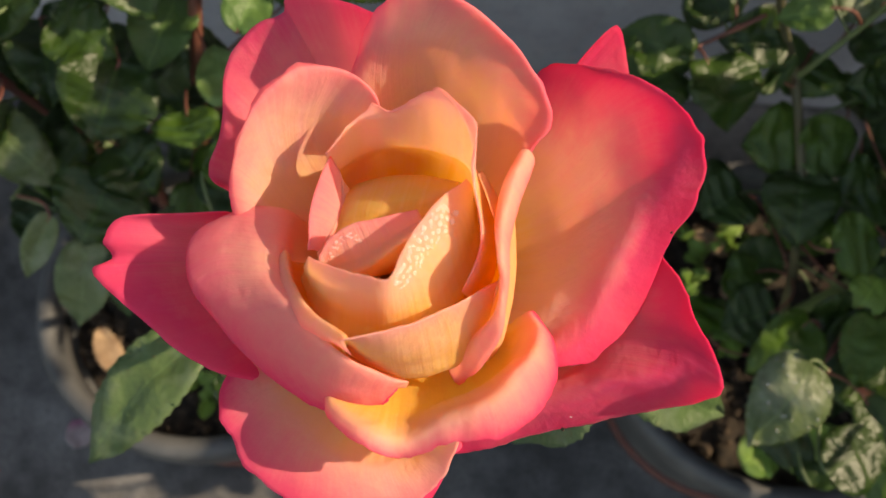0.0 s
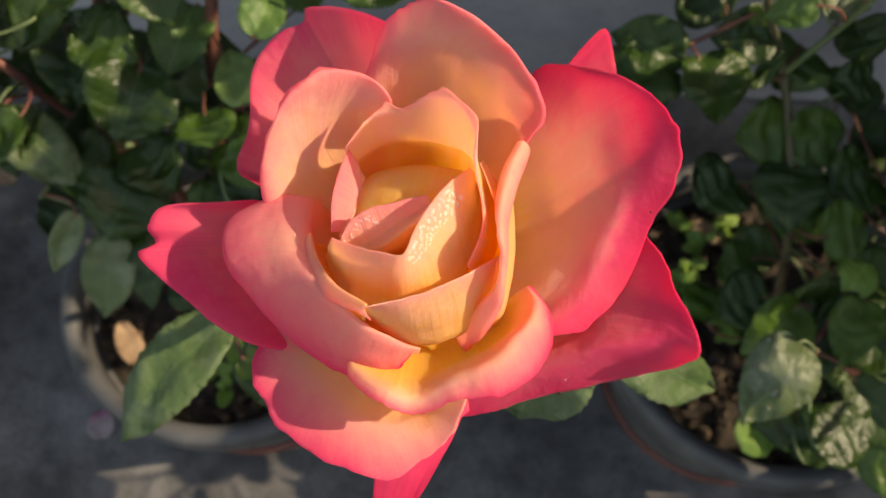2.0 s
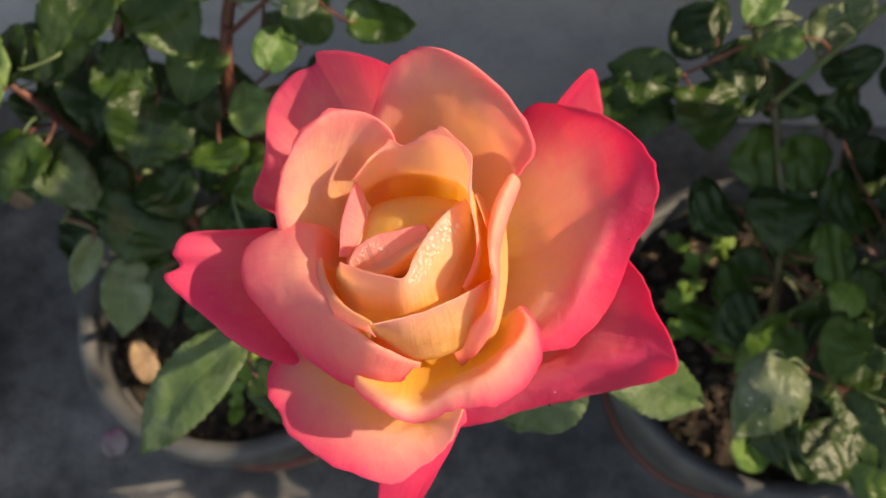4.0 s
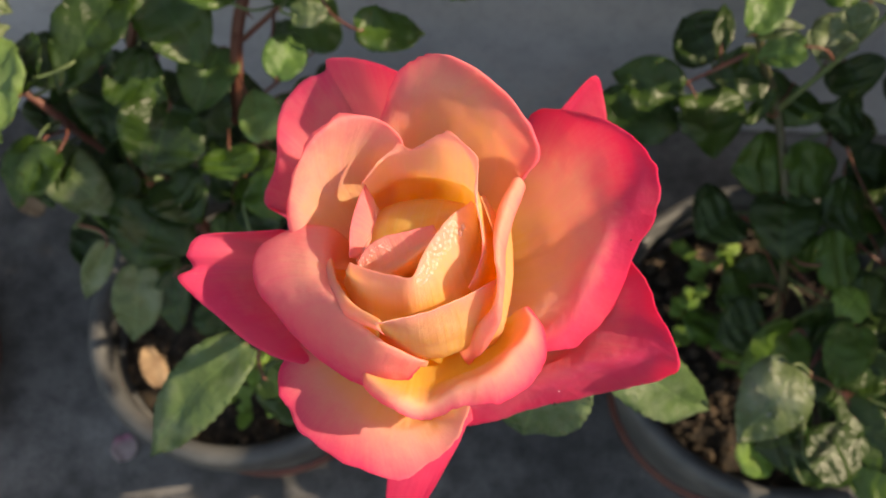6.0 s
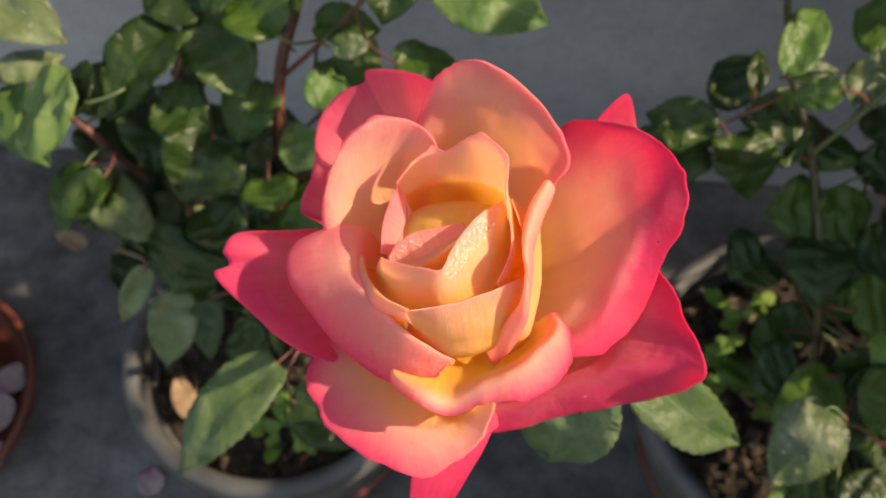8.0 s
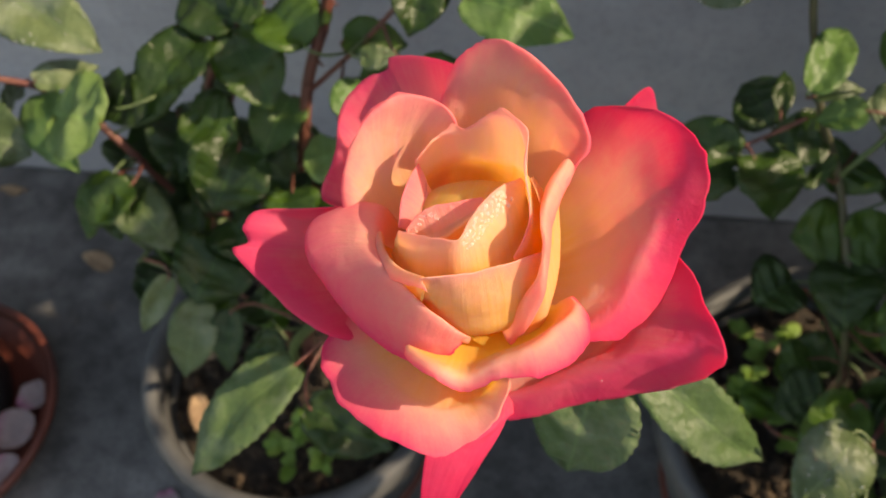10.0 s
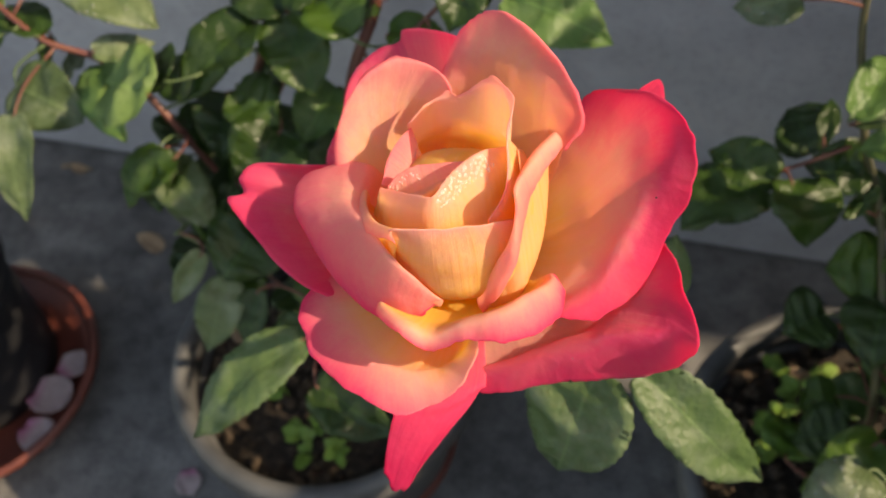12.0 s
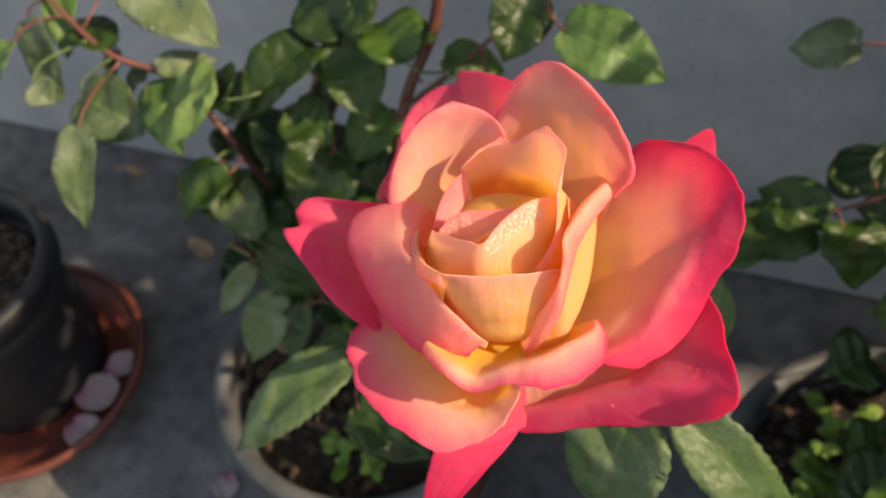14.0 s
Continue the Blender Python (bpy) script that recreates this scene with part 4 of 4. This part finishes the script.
lobe = through_rows([
    [(-7.6, 3, 42), (-3.6, 3, 43), (1, 4, 45), (6, 6.5, 48), (11, 10, 50)],
    [(-8.2, 3.6, 47), (-4.6, 4.4, 48.4), (0, 5.8, 50), (5, 8.6, 52), (10.4, 12, 53)],
    [(-7.8, 4.8, 50.4), (-6, 7.6, 52), (-2.2, 10, 53.4), (3, 11.6, 54), (9.4, 13.6, 54)]], (0.06, 0.42), wave=0.1, cols=40, ruffle=0.15, notch=0.25)
through_rows([
    [(-8, 8, 40), (-4, 9.5, 41), (2, 11, 42), (8, 12.5, 43.5), (14, 15, 45)],
    [(-8, 13, 42.5), (-4, 14, 46), (2, 14.8, 49), (9, 16.6, 50.5), (16, 18.6, 50)],
    [(-7, 19, 41), (-3.4, 20.4, 45.4), (3, 21, 48), (10, 21.6, 49), (17, 22, 48.4)],
    [(-6.5, 23, 38), (-3, 25, 41), (3, 26, 43), (10, 26, 44), (17.4, 24.6, 44)]], (0.0, 0.05), wave=0.15, ruffle=0.0)


def water_drops(sheets, seed):
    rnd = random.Random(seed)
    bm = bmesh.new()
    for grid, count, us, vs, size in sheets:
        rows, cols = len(grid), len(grid[0])
        placed = []
        tries = 0
        while len(placed) < count and tries < 3000:
            tries += 1
            i, j = int(rnd.uniform(*vs) * (rows - 2)), int(rnd.uniform(*us) * (cols - 2))
            p = grid[i][j].lerp(grid[i + 1][j + 1], rnd.random())
            r = rnd.uniform(*size)
            if any((p - q).length < (r + s) * 0.9 for q, s in placed):
                continue
            placed.append((p, r))
            n = (grid[i + 1][j] - grid[i][j]).cross(grid[i][j + 1] - grid[i][j]).normalized()
            if n.z < 0:
                n = -n
            got = bmesh.ops.create_icosphere(bm, subdivisions=2, radius=r)
            bmesh.ops.transform(bm, matrix=Matrix.Translation(BLOOM + p + n * (0.25 * r)) @ n.to_track_quat("Z", "Y").to_matrix().to_4x4() @ Matrix.Diagonal((1, 1, 0.6, 1)), verts=got["verts"])
    return tagged(part("water_drops", bm, WATER), "small clear dew drops on the inner rose petals", "dew", kind="stuff")


water_drops([(heart, 58, (0.47, 0.86), (0.82, 0.985), (0.0003, 0.00066)), (lobe, 20, (0.05, 0.6), (0.80, 0.98), (0.0002, 0.00042))], 3)


def leaf_dew(leaves, seed):
    """Dew lying on the upper side of some leaves."""
    rnd = random.Random(seed)
    bm = bmesh.new()
    for ob, count in leaves:
        faces = [f for f in ob.data.polygons if f.normal.z > 0.3]
        for f in rnd.sample(faces, min(count, len(faces))):
            r = rnd.uniform(0.0004, 0.0011)
            got = bmesh.ops.create_icosphere(bm, subdivisions=1, radius=r)
            at = f.center + ob.parent.location + f.normal * (0.3 * r)
            bmesh.ops.transform(bm, matrix=Matrix.Translation(at) @ f.normal.to_track_quat("Z", "Y").to_matrix().to_4x4() @ Matrix.Diagonal((1, 1, 0.6, 1)), verts=got["verts"])
    return tagged(part("leaf_dew", bm, WATER), "small clear dew drops on dusty rose leaves", "dew", kind="stuff")


leaf_dew([(DEWY[0], 46), (DEWY[1], 22), (DEWY[2], 40)], 8)

# ---- small things ----
def fallen_petal(place, size, turn, seed):
    """A shed petal lying on its back, its rim curled up."""
    rnd = random.Random(seed)
    grid = []
    for i in range(14):
        v = i / 13
        w = size * 0.5 * math.sin(math.pi * min(1, 0.12 + 0.80 * v)) ** 0.7
        grid.append([Vector((s * w, (v - 0.5) * size, 0.0015 + 0.11 * size * (abs(s) ** 2.2 * 0.8 + max(0, v - 0.55) ** 1.5) + 0.08 * size * noise.noise((s * 2 + seed, v * 3, seed)))) for s in [2 * j / 10 - 1 for j in range(11)]])
    ob = part("fallen_petal", sheet(grid, lambda u, v: (u + seed, 0.42 + 0.45 * v * v), 0.0004), SHED)
    low = min(v.co.z for v in ob.data.vertices)
    ob.matrix_world = pose(place[0], place[1], place[2] - low, 0, 0, turn)
    return tagged(ob, "faded pink rose petal lying where it fell", "petal", "fallen petals")


for k, (place, size, turn) in enumerate((((-0.238, 0.175, 0.0005), 0.022, 20), ((-0.384, 0.218, 0.0165), 0.038, 100), ((-0.376, 0.181, 0.0165), 0.032, 75), ((-0.377, 0.250, 0.0165), 0.028, 150))):
    fallen_petal(place, size, turn, k + 1)


def dry_leaf(place, size, turn, seed):
    bm = leaf_mesh((0, -size / 2, 0.003), (0, size / 2, 0.004), size * 520, seed, 14, 6, 0.45, 0.05)
    ob = part("dry_leaf", bm, DRY)
    low = min(v.co.z for v in ob.data.vertices)
    ob.matrix_world = pose(place[0], place[1], place[2] - low, 0, 0, turn)
    return tagged(ob, "small dry brown leaf, curled", "leaf", "dry leaves")


dry_leaf((-0.378, 0.402, 0.0005), 0.038, 70, 71)
dry_leaf((-0.497, 0.478, 0.0005), 0.022, 80, 72)
dry_leaf((-0.185, 0.262, 0.137), 0.034, 10, 73)
dry_leaf((-0.178, 0.203, 0.137), 0.036, 30, 74)
dry_leaf((0.222, 0.30, 0.137), 0.03, 60, 75)
dry_leaf((0.238, 0.27, 0.137), 0.03, -30, 76)
tagged(part("twig", tube([(-0.515, 0.476, 0.0025), (-0.50, 0.482, 0.003), (-0.48, 0.478, 0.0025)], 0.0022, 0.0012, 10, 6), DRY), "short dry brown twig on the floor", "twig")


def sprout(place, seed):
    rnd = random.Random(seed)
    ob = thing("weed_sprout", "tiny bright green weed sprouting from the soil", "weed", place, "weed sprouts")
    high = rnd.uniform(0.012, 0.03)
    part("stem", tube([(0, 0, -0.006), (0.002, 0.001, high * 0.5), (0, 0, high)], 0.0008, 0.0005, 8, 6), LIME, ob)
    for k in range(rnd.randint(4, 7)):
        a = rnd.uniform(0, math.tau)
        z = high * rnd.uniform(0.4, 1)
        d = rnd.uniform(0.008, 0.016)
        part("leaf", leaf_mesh((0, 0, z), (d * math.cos(a), d * math.sin(a), z + rnd.uniform(-0.002, 0.006)), d * 700, seed * 9 + k, 8, 4), LIME, ob)
    return ob


for k, p in enumerate(((-0.106, 0.172), (-0.082, 0.173), (-0.116, 0.186), (-0.138, 0.214), (-0.104, 0.197), (-0.083, 0.176), (-0.095, 0.21), (0.201, 0.305), (0.232, 0.30), (0.199, 0.256), (0.205, 0.268), (0.226, 0.225), (0.244, 0.295), (0.195, 0.235), (0.216, 0.287))):
    sprout((*p, 0.129), k + 1)


def clods(place, radius, count, seed):
    rnd = random.Random(seed)
    bm = bmesh.new()
    for _ in range(count):
        a, r, s = rnd.uniform(0, math.tau), radius * math.sqrt(rnd.random()), rnd.uniform(0.0012, 0.006) * rnd.random() + 0.001
        got = bmesh.ops.create_icosphere(bm, subdivisions=1, radius=s)
        for v in got["verts"]:
            v.co *= 0.75 + 0.5 * rnd.random()
        bmesh.ops.translate(bm, verts=got["verts"], vec=(r * math.cos(a), r * math.sin(a), 0.002 + 0.3 * s))
    ob = part("soil_clods", bm, CLODS, smooth=False)
    ob.location = place
    return tagged(ob, "loose brown clods and crumbs on the soil", "soil", kind="stuff")


for k, (name, label, (x, y), r, b, h, mat) in enumerate(POTS):
    clods((x, y, h - 0.028), r - 0.02, 500, 40 + k)

# dust specks on the petals
for place, r, material in (((0.0678, 0.0768, 0.5021), 0.0005, SOIL), ((0.0806, 0.1012, 0.5537), 0.00025, SOIL), ((0.0675, 0.0760, 0.5164), 0.00022, WATER)):
    bm = bmesh.new()
    bmesh.ops.create_icosphere(bm, subdivisions=1, radius=r)
    speck = part("speck", bm, material)
    speck.location = place
    tagged(speck, "tiny speck of dirt or dew on a petal", "speck")
